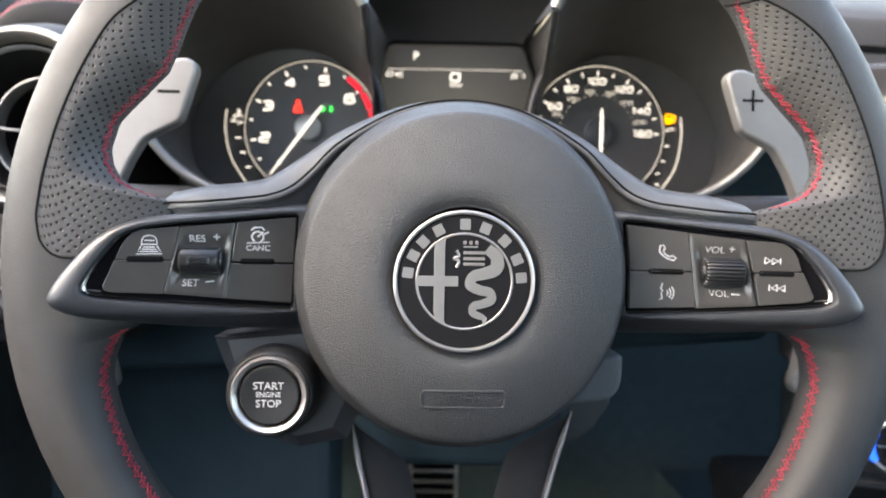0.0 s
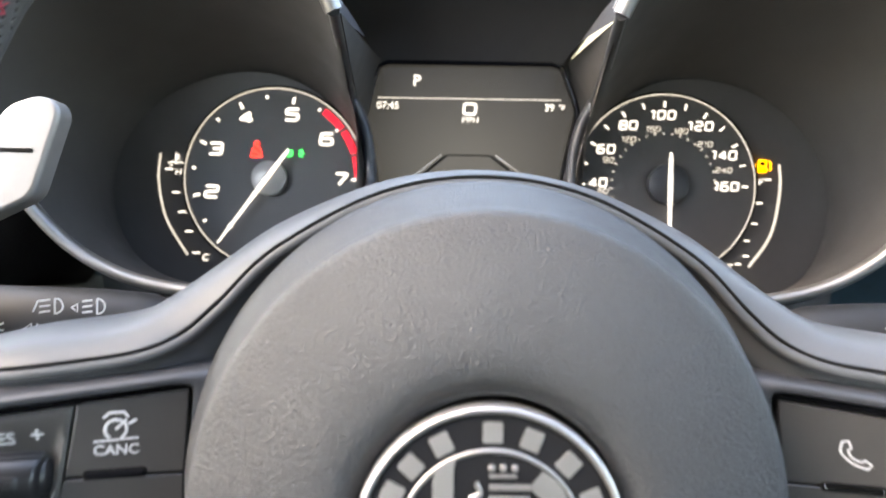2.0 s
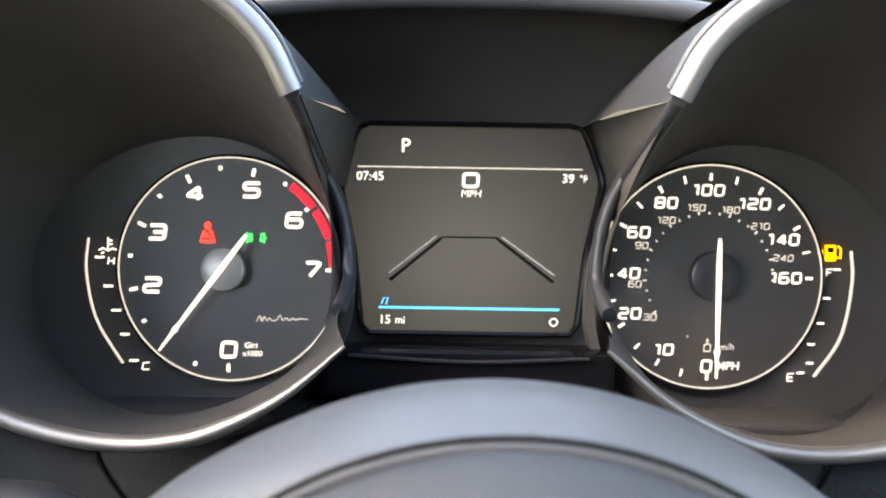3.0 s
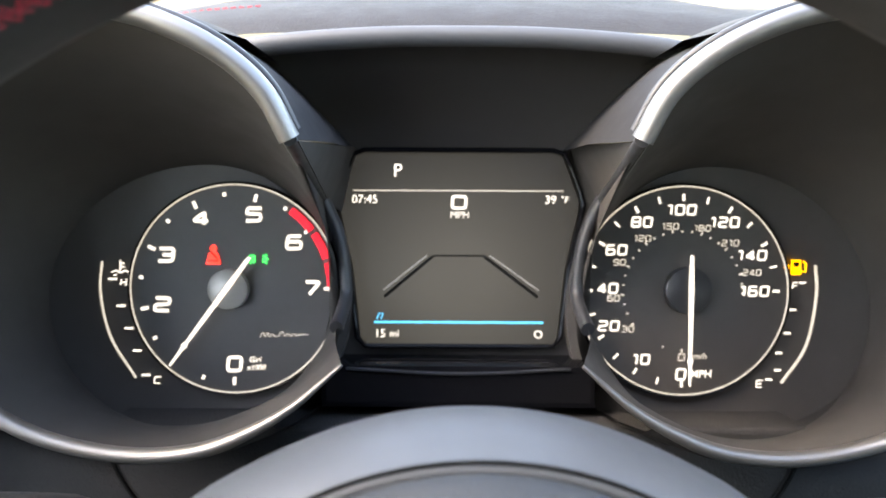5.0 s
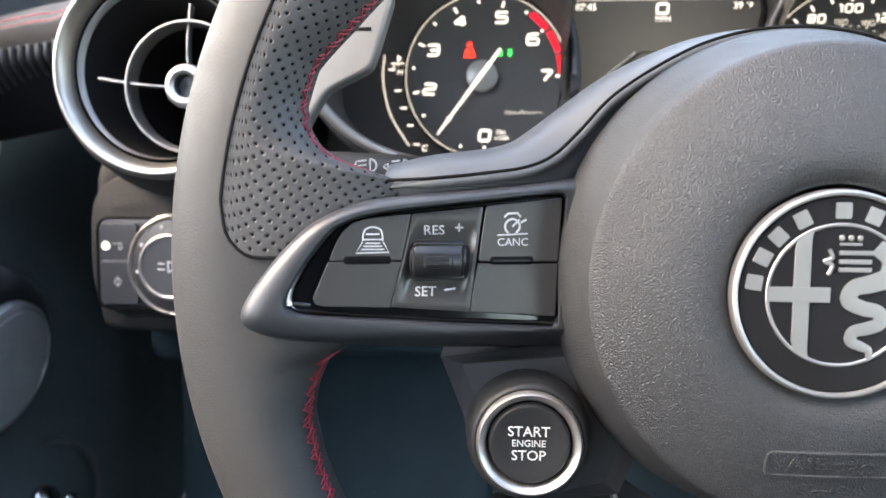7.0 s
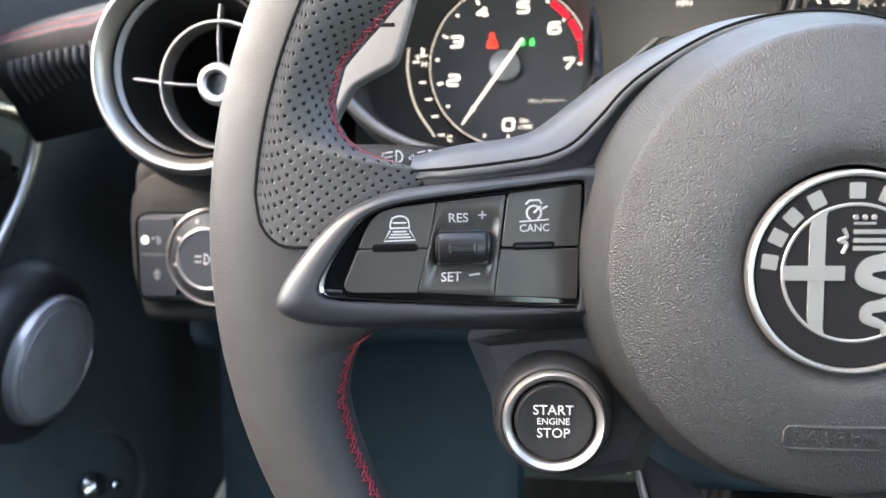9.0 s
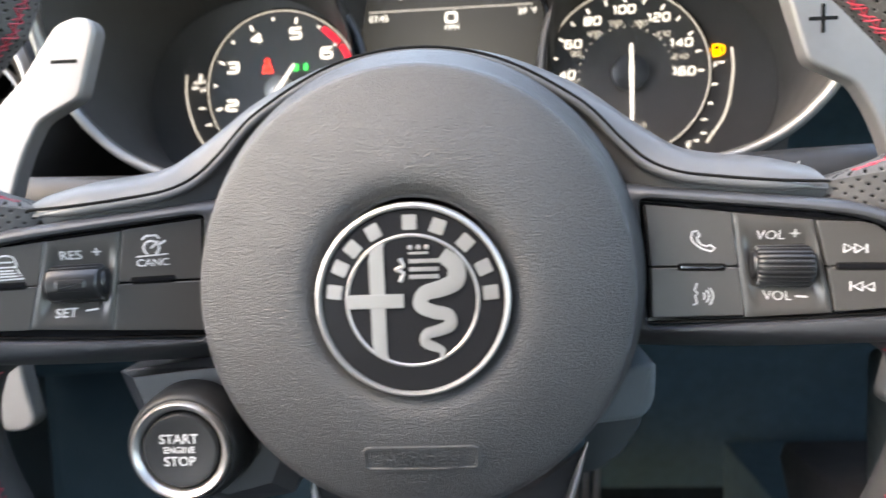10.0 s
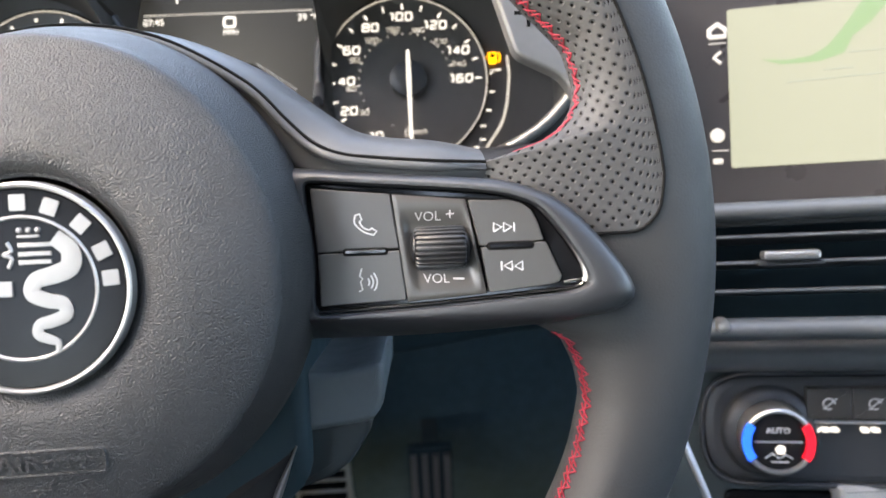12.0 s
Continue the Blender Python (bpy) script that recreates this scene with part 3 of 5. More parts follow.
INNER = rounded([(-71.5, 21.9), (-96, 19.2), (-121, 16.4), (-132, 14.6), (-140.5, 11.4), (-148, 1.6), (-153.4, -8), (-154.4, -12.2), (-150, -14.3), (-110, -17.9), (-73.5, -20.5)], 2.5)


ROLL_F = [0.0, 0.03, 0.06, 0.11, 0.18, 0.26, 0.36, 0.47, 0.6, 0.73, 0.85, 0.93, 1.0]
ROLL_Z = [-6, -4.6, -3.4, -2.1, -1.0, 0.0, 0.7, 1.35, 1.9, 2.25, 2.5, 2.57, 2.6]


def eased(ring):
    """A closed ring with each point drawn to the mean of its neighbours."""
    p = np.array(ring)
    return [tuple(q) for q in (np.roll(p, 2, 0) + 2 * np.roll(p, 1, 0) + 3 * p + 2 * np.roll(p, -1, 0) + np.roll(p, -2, 0)) / 9]


def underside(u, v, w):
    """The shell's lower edge folds back towards the dash."""
    d = max(0.0, -20.8 - v)
    return slope(u, v, w - 1.65 * d * d / (d + 1.2))


def spoke(sign):
    out_l = resample(flipped(OUTER, sign), 140, closed=True)
    in_l = resample(flipped(INNER, sign), 140, closed=True)
    big = inset(out_l, 3.0)
    dense = resample(flipped(INNER, sign), 900, closed=True)
    near = [int(np.argmin(((np.array(dense) - np.array(p)) ** 2).sum(1))) for p in big]
    around = {d: inset(dense, d) for d in (-1.4, -0.6, -0.2, 0.0)}
    rings = {d: eased([ring[j] for j in near]) for d, ring in around.items()}
    crest = rings[-1.4]
    rise = [[(a[0] + (b[0] - a[0]) * f, a[1] + (b[1] - a[1]) * f, z) for a, b in zip(out_l, crest)] for f, z in zip(ROLL_F, ROLL_Z)]
    lips = [[(*p, z) for p in rings[d]] for d, z in ((-0.6, 2.4), (-0.2, 1.6), (0.0, -2.0))]
    loops = [[(*p, -16) for p in inset(out_l, 2.0)]] + rise + lips
    shell = part("spoke_shell", warped(loft(loops), underside), SHELL, wheel, "matt black spoke shell")
    panel = part("switch_panel", slab(inset(in_l, 0.3), -4, -1.25, 0.5, slope), PIANO, wheel, "piano black switch panel")
    part("key_bed", slab(inset(rounded(flipped([(-71.5, 21.0), (-96, 17.4), (-120, 14.8), (-134, 13.4), (-139, 10.0), (-142, 1.4), (-146.4, -10.8), (-143.6, -12.0), (-124, -13.0), (-100, -15.4), (-73.0, -18.2)], sign), 1.5), 0.3), -3, -1.1, 0.1, slope), SEAM, panel)
    # metal strips stand in for bright reflections on the curved black bezel
    bezel_glint = [(-141.5, 11.0), (-145.8, 6.4), (-149.6, 0.6), (-152.6, -5.6), (-153.5, -9.6), (-153.2, -11.6)]
    part("bezel_glint", warped(tube([(*p, -0.1) for p in spline(flipped(bezel_glint, sign), 8)], 0.9, 8, flat=0.9), slope), SILVER, panel, "bright strip painting the bezel's reflection")
    part("bezel_glint", warped(tube([(*p, -0.7) for p in spline(flipped([(-153.0, -12.0), (-151.0, -13.2), (-146, -13.7), (-110, -17.0), (-74, -19.4)], sign), 6)], 0.5, 8, flat=0.9), slope), DARK_CHROME, panel)
    part("glint_tip", warped(tube([(*p, -0.7) for p in flipped([(-152.0, -11.3), (-147.6, -11.9)], sign)], 0.55, 8, flat=0.6), slope), CHROME, panel)
    return shell, panel


SHELLS = {s: spoke(s) for s in (1, -1)}   # 1: the driver's left hand, -1: the right hand


def key(name, poly, sign, label, radius=0.5):
    """One switch: a low rubber tile with crisp edges."""
    return part(name, slab(inset(rounded(poly, radius), -0.2), -2.5, 1.0, 0.35, slope), BUTTON, SHELLS[sign][1], label)


K = "dark grey rubber switch"
lane = key("button", [(-141.8, 1.6), (-140.0, 6.4), (-138.2, 9.8), (-135.6, 12.3), (-132, 13.6), (-119.0, 15.0), (-121.4, 1.4)], 1, K)
blank = key("button", [(-146.4, -9.6), (-142.2, 0.9), (-121.6, 0.7), (-124.9, -12.7), (-143.4, -11.9), (-145.8, -11.2)], 1, K)
canc = key("button", [(-96.2, 17.5), (-72.8, 20.1), (-73.6, 0.5), (-98.4, 0.9)], 1, K)
blank2 = key("button", [(-98.7, -0.2), (-73.6, -0.6), (-74.3, -16.9), (-100.6, -14.8)], 1, K)
phone = key("button", [(73.6, 19.4), (98.0, 16.4), (100.0, 0.0), (75.0, -0.4)], -1, K)
voice = key("button", [(75.0, -1.2), (100.2, -0.9), (101.5, -15.7), (75.2, -17.2)], -1, K)
skip = key("button", [(121.4, 13.3), (133.0, 12.7), (136.2, 11.8), (138.8, 9.6), (140.4, 6.4), (142.0, 0.9), (124.2, -0.1)], -1, K)
back = key("button", [(124.5, -0.9), (142.6, 0.2), (146.6, -9.6), (146.0, -11.2), (143.6, -12.1), (126.4, -14.0)], -1, K)
for (u0, u1, v), host, mat in (((-137.4, -125.0, 1.5), lane, GLOSS), ((-94.4, -82.0, 0.9), canc, GLOSS), ((83.4, 96.2, -0.7), phone, DARK_CHROME), ((126.6, 138.8, -0.4), skip, GLOSS)):
    part("divider_gap", box(u0 - 0.6, u1 + 0.6, v - 1.25, v + 1.25, -1, 1.06, 0.05, slope, 1.2), SEAM, host)
    part("divider", box(u0, u1, v - 0.75, v + 0.75, -1, 1.45, 0.35, slope, 0.7), mat, host)


def scoop(u, v, w):
    """The hollow round each thumb roller, deepest beside the roller."""
    side = -1 if u < 0 else 1
    centre = (-110.4, 1.0) if side < 0 else (112.4, -0.4)
    lean = centre[0] + (v - centre[1]) * (0.17 if side < 0 else -0.14)
    flank = 1 - smoothstep(7.6, 10.4, abs(u - lean))
    return slope(u, v, w - 1.9 * flank * (1 - smoothstep(4.0, 14.0, abs(v - centre[1]))))


def bezel(poly, sign):
    """A switch tile with a scooped face; its four corners run round the tile."""
    a, b, c, d = (np.array(p, float) for p in poly)
    n, bm = 28, bmesh.new()
    grid = [[(a + (b - a) * s) * (1 - t) + (d + (c - d) * s) * t for s in np.linspace(0, 1, n)] for t in np.linspace(0, 1, n)]
    rows = [[bm.verts.new(scoop(p[0], p[1], 1.0 - 0.35 * (min(i, n - 1 - i, k, n - 1 - k) == 0))) for k, p in enumerate(row)] for i, row in enumerate(grid)]
    for r0, r1 in zip(rows, rows[1:]):
        for k in range(n - 1):
            bm.faces.new((r0[k], r0[k + 1], r1[k + 1], r1[k]))
    ring = rows[0] + [r[-1] for r in rows[1:]] + rows[-1][-2::-1] + [r[0] for r in rows[-2:0:-1]]
    low = [bm.verts.new(v.co - Vector((0, 0, 3))) for v in ring]
    for k in range(len(ring)):
        m = (k + 1) % len(ring)
        bm.faces.new((ring[k], ring[m], low[m], low[k]))
    return part("roller_bezel", bm, BUTTON, SHELLS[sign][1], K)


mid_l = bezel([(-118.3, 15.1), (-97.3, 17.3), (-101.1, -14.9), (-124.5, -12.7)], 1)
mid_r = bezel([(98.7, 16.4), (120.5, 13.8), (125.5, -14.5), (102.1, -16.5)], -1)


def roller(host, u, v, wide, tall, ribs, plain=0.0):
    """A thumb roller in a dished well, with a hub at either end."""
    body = part("roller", warped(barrel(u, v, wide, tall, ribs, plain), slope), ROLLER, host, "black ribbed thumb roller")
    for s in (-1, 1):
        x = u + s * wide / 2
        hub = [[(x + s * d, v + r * math.sin(t), -1.2 + r * 0.9 * math.cos(t)) for t in np.linspace(0, 2 * math.pi, 25)[:-1]] for d, r in ((-0.4, 4.6), (0.5, 4.5), (1.1, 3.6), (1.3, 2.0))]
        part("roller_hub", warped(loft(hub, True, False, True), slope), ROLLER, host)
    return body


def barrel(u, v, wide, tall, ribs, plain):
    """A roller whose axle lies across; ribs run along the axle, but for a plain band that faces the thumb."""
    n, loops = 16 * 24, []
    for x, r in ((-0.5, 0.86), (-0.49, 0.93), (-0.46, 0.975), (-0.43, 1.0), (0.43, 1.0), (0.46, 0.975), (0.49, 0.93), (0.5, 0.86)):
        loop = []
        for i in range(n):
            a = 2 * math.pi * i / n
            near = abs((a + math.pi) % (2 * math.pi) - math.pi)
            cut_in = 0.0 if near < plain else -0.11 * smoothstep(0.2, 0.8, 0.5 - 0.5 * math.cos(ribs * a))
            rr = r + cut_in + (0.05 if near < plain * 0.8 and abs(x) < 0.47 else 0.0)
            loop.append((u + x * wide, v + rr * tall / 2 * math.sin(a), -1.4 + rr * 6.4 * math.cos(a)))
        loops.append(loop)
    return loft(loops, True, True, True)


roller(mid_l, -110.4, 1.0, 15.2, 12.8, 24, 0.8)
part("roller_bar", box(-115.0, -105.6, -1.2, 3.2, 2.6, 5.7, 1.3, slope, 1.6), ROLLER, mid_l)
roller(mid_r, 112.4, -0.4, 15.0, 13.4, 24)

lettering("label_text", "RES", 4.1, (-112.0, 10.2, 1.15), PRINT, mid_l, warp=scoop, bold=0.03)
lettering("label_text", "+", 5.2, (-104.5, 10.8, 1.15), PRINT, mid_l, warp=scoop, bold=0.06)
lettering("label_text", "SET", 4.1, (-114.4, -8.4, 1.15), PRINT, mid_l, warp=scoop, bold=0.03)
strokes("label_mark", [[(-108.8, -8.0), (-105.4, -7.6)]], 0.6, (0, 0), PRINT, mid_l, scoop, 1.1)
lettering("label_text", "CANC", 3.4, (-88.0, 6.5, 1.15), PRINT, canc, warp=slope, bold=0.03)
strokes("label_mark", [[(-92.8, 8.7), (-83.4, 9.2)]], 0.5, (0, 0), PRINT, canc, slope, 1.1)
strokes("label_mark", [arc(-88.2, 11.4, 2.3, -60, 240, 16), [(-88.2, 11.4), (-86.0, 13.6)], [(-90.8, 14.2), (-89.6, 15.4), (-86.6, 15.5), (-85.6, 14.3)], [(-85.6, 12.6), (-83.8, 13.6)]], 0.7, (0, 0), PRINT, canc, slope, 1.1)
strokes("label_mark", [spline([(-132.4, 7.2), (-132.5, 8.7), (-131.8, 10.6), (-129.7, 11.3), (-127.6, 10.6), (-126.9, 8.7), (-127.0, 7.2)], 4), [(-131.6, 9.2), (-127.8, 9.2)], [(-132.4, 7.6), (-127.0, 7.6)], [(-132.6, 6.9), (-134.4, 3.6), (-125.0, 3.8), (-126.8, 6.9)],
                       [(-131.8, 6.5), (-127.6, 6.5)], [(-132.4, 5.6), (-127.0, 5.6)], [(-133.0, 4.7), (-126.4, 4.7)]], 0.5, (0, 0), PRINT, lane, slope, 1.1)
strokes("label_mark", [spline([(87.2, 10.6), (87.0, 8.0), (89.6, 5.4), (92.6, 4.3)], 5), [(87.2, 10.6), (88.6, 10.9), (89.2, 9.2), (88.4, 8.6)], [(92.6, 4.3), (93.6, 5.4), (92.2, 6.4), (91.2, 5.9)], spline([(88.4, 8.6), (89.4, 6.8), (91.2, 5.9)], 4)], 0.55, (0, 0), PRINT, phone, slope, 1.1)
strokes("label_mark", [[(88.4, -5.8), (87.7, -8.2), (88.6, -9.0), (87.9, -9.9), (88.4, -12.4), (87.2, -12.9)], arc(88.8, -10.0, 1.8, -40, 40, 6), arc(88.8, -10.0, 3.0, -40, 40, 6), arc(88.8, -10.0, 4.2, -40, 40, 6)], 0.5, (0, 0), PRINT, voice, slope, 1.1)
lettering("label_text", "VOL", 4.1, (109.2, 9.1, 1.15), PRINT, mid_r, warp=scoop, bold=-0.03)
lettering("label_text", "+", 5.2, (115.8, 9.4, 1.15), PRINT, mid_r, warp=scoop, bold=-0.02)
lettering("label_text", "VOL", 4.1, (111.0, -9.7, 1.15), PRINT, mid_r, warp=scoop, bold=-0.03)
strokes("label_mark", [[(115.9, -9.7), (119.2, -9.9)]], 0.6, (0, 0), PRINT, mid_r, scoop, 1.1)
tri_r = lambda x, y: [(x, y - 1.3), (x, y + 1.3), (x + 2.3, y), (x, y - 1.3)]
tri_l = lambda x, y: [(x, y - 1.3), (x, y + 1.3), (x - 2.3, y), (x, y - 1.3)]
strokes("label_mark", [tri_r(128.2, 5.1), tri_r(131.0, 5.0), [(134.0, 3.6), (134.0, 6.3)]], 0.5, (0, 0), PRINT, skip, slope, 1.1)
strokes("label_mark", [tri_l(133.0, -6.4), tri_l(135.9, -6.5), [(130.0, -7.7), (130.0, -5.0)]], 0.5, (0, 0), PRINT, back, slope, 1.1)

# satin trim that runs from each spoke over the top of the hub
def both_sides(half):
    return spline(half + [(-p[0], p[1], p[2]) for p in reversed(half[:-1])], 7)


LOW = both_sides([(-128, 22.4, -21), (-112, 23.4, -20.5), (-96, 25.2, -23.5), (-83, 27.4, -26.5), (-74, 31.6, -30.5), (-66, 39.2, -33.5), (-53, 52.8, -35.5), (-27, 67.4, -37), (0, 72.0, -37.5)])
HIGH = both_sides([(-128, 27.4, -26.5), (-113, 30.8, -26.5), (-97, 33.0, -30), (-87, 35.8, -33), (-79, 41.2, -37), (-70, 48.2, -40), (-54, 60.0, -42.5), (-27, 71.6, -44), (0, 75.2, -44.5)])


def between(t, dw, out=0.0):
    pts = []
    for a, b in zip(LOW, HIGH):
        d = np.array(b[:2]) - np.array(a[:2])
        d = d / np.linalg.norm(d)
        pts.append((a[0] + (b[0] - a[0]) * t + d[0] * out, a[1] + (b[1] - a[1]) * t + d[1] * out, a[2] + (b[2] - a[2]) * t + dw))
    return pts


part("hub_trim", loft([between(0, -14, -14), between(0, -6, -8), between(0, -3.2, -3.6), between(0, -1.5), between(0.08, 0.3), between(0.35, 1.3), between(0.7, 1.2), between(0.92, 0.4), between(1, -1.6, 0.6), between(1, -6, 2.0), between(1, -12, 3.2), between(1, -20, 3.6), between(1, -30, 1.0), between(0, -30, -3)], closed=False), SATIN, wheel, "satin charcoal trim arching over the hub")
part("trim_lip", tube(between(0.0, -0.6, 1.0), 1.6, 10, taper=lambda q: smoothstep(0.0, 0.06, min(q, 1 - q)) * 0.9 + 0.1), SATIN, wheel)
part("trim_groove", tube(between(0.0, 0.35, 2.7), 0.5, 6), SEAM, wheel)
part("hub_back", lathe([(72, -34), (70, -45), (60, -60), (40, -66), (0.01, -66)], 64, HC, (1, 1.0)), SHELL, wheel)

# lower spoke with two silver blades
for sign, blade in ((1, [(59, -73, -68), (51, -92, -62), (44, -112, -56), (36, -135, -48), (28, -152, -42)]), (-1, [(-50, -78, -66), (-46, -97, -61), (-40, -117, -54), (-33, -137, -47), (-26, -152, -42)])):
    line = spline(blade, 6)
    leg = [[(p[0] - sign * dx * smoothstep(-0.02, 0.3, i / len(line)), p[1], p[2] + dz * smoothstep(-0.02, 0.3, i / len(line))) for i, p in enumerate(line)] for dx, dz in ((0.5, -0.5), (5, 0.5), (18, -2.0), (23, -8), (5, -16), (0, -6), (0.5, -0.5))]
    part("lower_spoke", loft(leg, closed=False), LINING, wheel, "dark lower spoke")
    part("blade", tube(line, 1.5, 10, flat=2.2, taper=lambda q: 0.25 + 0.75 * smoothstep(0.0, 0.2, q)), SILVER, wheel, "satin silver blade along the lower spoke")

# start button pod on the lower left of the hub
SB = (-81.8, -56.2)
POD_LOW = [(-111, -34), (-58, -27), (-42, -60), (-50, -80), (-72, -84), (-92, -78), (-101.6, -62), (-103, -54)]
POD_HIGH = [(-103.8, -34.8), (-64, -31), (-50, -60), (-56, -74), (-72, -78), (-90, -74), (-97.4, -60), (-98.2, -51)]
pod = part("button_pod", loft([[(*p, -66) for p in POD_LOW], [(*p, -42) for p in POD_LOW], [(*p, -36) for p in POD_HIGH], [(*p, -35.8) for p in inset(POD_HIGH, 0.4)]], True, True, True), SHELL, wheel, "dark grey pod that carries the start button", smooth=False)
start = part("start_button", lathe(spline([(20.6, -48), (20.2, -34), (19.7, -27), (18.8, -23.4), (17.6, -21.9), (16.7, -22.2)], 4), 72, SB), CAP, wheel, "round black engine start button in a silver ring")
part("silver_ring", lathe([(16.8, -23), (16.6, -20.6), (15.8, -19.6), (14.4, -20.4), (13.4, -22.5), (13.2, -25)], 64, SB), SILVER, start)
part("push_cap", lathe([(13.0, -24), (12.7, -21.2), (12.0, -20.4), (9.5, -20.6), (8.5, -20.9), (0.01, -20.9)], 64, SB), CAP, start)
for body, y, size in (("START", 3.9, 4.5), ("ENGINE", 0.2, 3.0), ("STOP", -3.7, 4.5)):
    lettering("label_text", body, size, (SB[0] - 0.3, SB[1] + y, -20.6), BRIGHT_PRINT, start, bold=0.02)

# aluminium shift paddles
PAD_L = [(-150, 99.5), (-141, 102.6), (-135.2, 101.2), (-133.2, 96.8), (-141.6, 69.6), (-159.6, 60.6), (-166, 50), (-170.5, 40), (-173.8, 30), (-177, 8), (-178.4, -20), (-175.6, -50), (-171.6, -65.5), (-177, -70), (-187, -70), (-191, -40), (-192, 0), (-190, 48), (-183, 62), (-166, 78)]
for sign, label in ((1, "downshift"), (-1, "upshift")):
    shift = thing("shift_paddle", (sign * -165, 60, -95), "brushed aluminium gear shift paddle behind the steering wheel", "shift paddle", "shift paddles", base=WHEEL)
    plan = resample(rounded([(p[0], p[1]) if sign > 0 else (8.5 - p[0], p[1] + 1.5) for p in PAD_L], 3.2), 200)
    plate = part("paddle_plate", slab(plan, -94, -85.5, 1.6), ALU, shift)
    cu, cv = (-147.3, 84.6) if sign > 0 else (155.6, 87.4)
    part("engraved_mark", box(cu - 5.5, cu + 5.5, cv - 0.7, cv + 0.7, -86, -85.2, 0.1), SEAM, plate)
    if sign < 0:
        part("engraved_mark", box(cu - 0.7, cu + 0.7, cv - 5.5, cv + 5.5, -86, -85.15, 0.1), SEAM, plate)

# ---- the instrument cluster ----
GW = -238.0   # the dials' plane
cluster = thing("instrument_cluster", (-2, 40, -250), "dark instrument cluster with two round dials and a lit display", "instrument cluster")
part("backing", box(-205, 200, 18, 160, -262, -252, 1.0, radius=20), FACE, cluster)


def dial(cx, cy, name, label):
    d = part(name, lathe([(0.01, GW - 0.4), (48.5, GW - 0.4), (49.1, GW + 0.6)], 96, (cx, cy)), FACE, cluster, label)
    part("dial_ring", tube([(x, y, GW + 0.8) for x, y in arc(cx, cy, 48.2, 0, 357, 119)], 0.38, 8, closed=True), LIT_DIM, d, "thin lit silver ring")
    part("dial_well", lathe([(48.6, GW + 0.1), (49.0, GW + 1.0), (49.4, GW + 1.2), (49.7, GW + 0.6), (49.8, GW - 2)], 96, (cx, cy)), GLOSS, d)
    return d


def spoke_mark(bm, cx, cy, a, r0, r1, width, high=GW):
    c, s = math.cos(radians(a)), math.sin(radians(a))
    h = width / 2
    p = [(cx + r0 * c + s * h, cy + r0 * s - c * h), (cx + r1 * c + s * h, cy + r1 * s - c * h), (cx + r1 * c - s * h, cy + r1 * s + c * h), (cx + r0 * c - s * h, cy + r0 * s + c * h)]
    return slab(p, high - 0.2, high + 0.15, 0.05, steps=1, bm=bm)


def needle(host, cx, cy, a, tail, tip, width):
    c, s = math.cos(radians(a)), math.sin(radians(a))
    def at(r, h, z):
        return (cx + r * c - h * s, cy + r * s + h * c, z)
    z = GW + 6
    prof = [(-tail, width * 0.55), (-tail + 3, width * 0.75), (0, width), (tip * 0.7, width * 0.62), (tip * 0.74, width * 1.1), (tip * 0.79, width * 0.62), (tip, width * 0.4)]
    bm = loft([[at(r, -h / 2, z) for r, h in prof], [at(r, -h * 0.25, z + 0.9) for r, h in prof], [at(r, h * 0.25, z + 0.9) for r, h in prof], [at(r, h / 2, z) for r, h in prof]], closed=False)
    return part("needle", bm, LIT, host, "pale lit pointer")


TC = (-105.4, 90.6)
tach = dial(*TC, "rev_counter", "black rev counter dial with white numerals and red arc")
# whole thousands stand at even steps from the bottom to the right
NUMS = {2: (-139.2, 83.2), 3: (-137.2, 106.2), 4: (-121.4, 123.2), 5: (-96.6, 125.0), 6: (-77.9, 112.2), 7: (-69.6, 91.0)}
for n, (x, y) in NUMS.items():
    numerals("numeral", str(n), 7.4, (x, y, GW + 0.2), LIT, tach, wide=1.1, weight=1.6, slant=0.12)
numerals("numeral", "0", 7.8, (-105.7, 55.6, GW + 0.2), LIT, tach, wide=0.98, weight=1.6, slant=0.08)
lettering("dial_text", "Giri", 3.6, (-96.2, 57.6, GW + 0.2), LIT, tach, bold=0.03, slant=0.15)
lettering("dial_text", "x1000", 3.4, (-95.6, 54.0, GW + 0.2), LIT, tach, bold=0.03, slant=0.15)
for i, k in enumerate(np.arange(0, 7.01, 0.5)):
    a = -90.6 - k * 38.45
    bm = spoke_mark(bmesh.new(), *TC, a, 41.2 if k == int(k) else 43.0, 44.8, 1.5)
    if k != 1.0:
        part("tick", bm, LIT, tach)
    else:
        bm.free()
for a0, a1 in ((54.5, 37.5), (35.0, 18.5), (16.0, 1.5)):
    bm = loft([[(x, y, GW + z) for x, y in arc(*TC, r, a0, a1, 10)] for r, z in ((42.8, 0.1), (43.0, 0.4), (46.2, 0.4), (46.4, 0.1))], closed=False)
    part("red_arc", bm, LIT_RED, tach, "lit red warning arc")
hub_t = part("needle_hub", lathe([(9.3, GW), (9.2, GW + 4.2), (8.4, GW + 4.8), (0.01, GW + 5.0)], 40, (-107.8, 90.6)), NEEDLE_CAP, tach, "grey needle hub")
needle(tach, -107.6, 91.2, 233.6, 18, 44, 2.6)
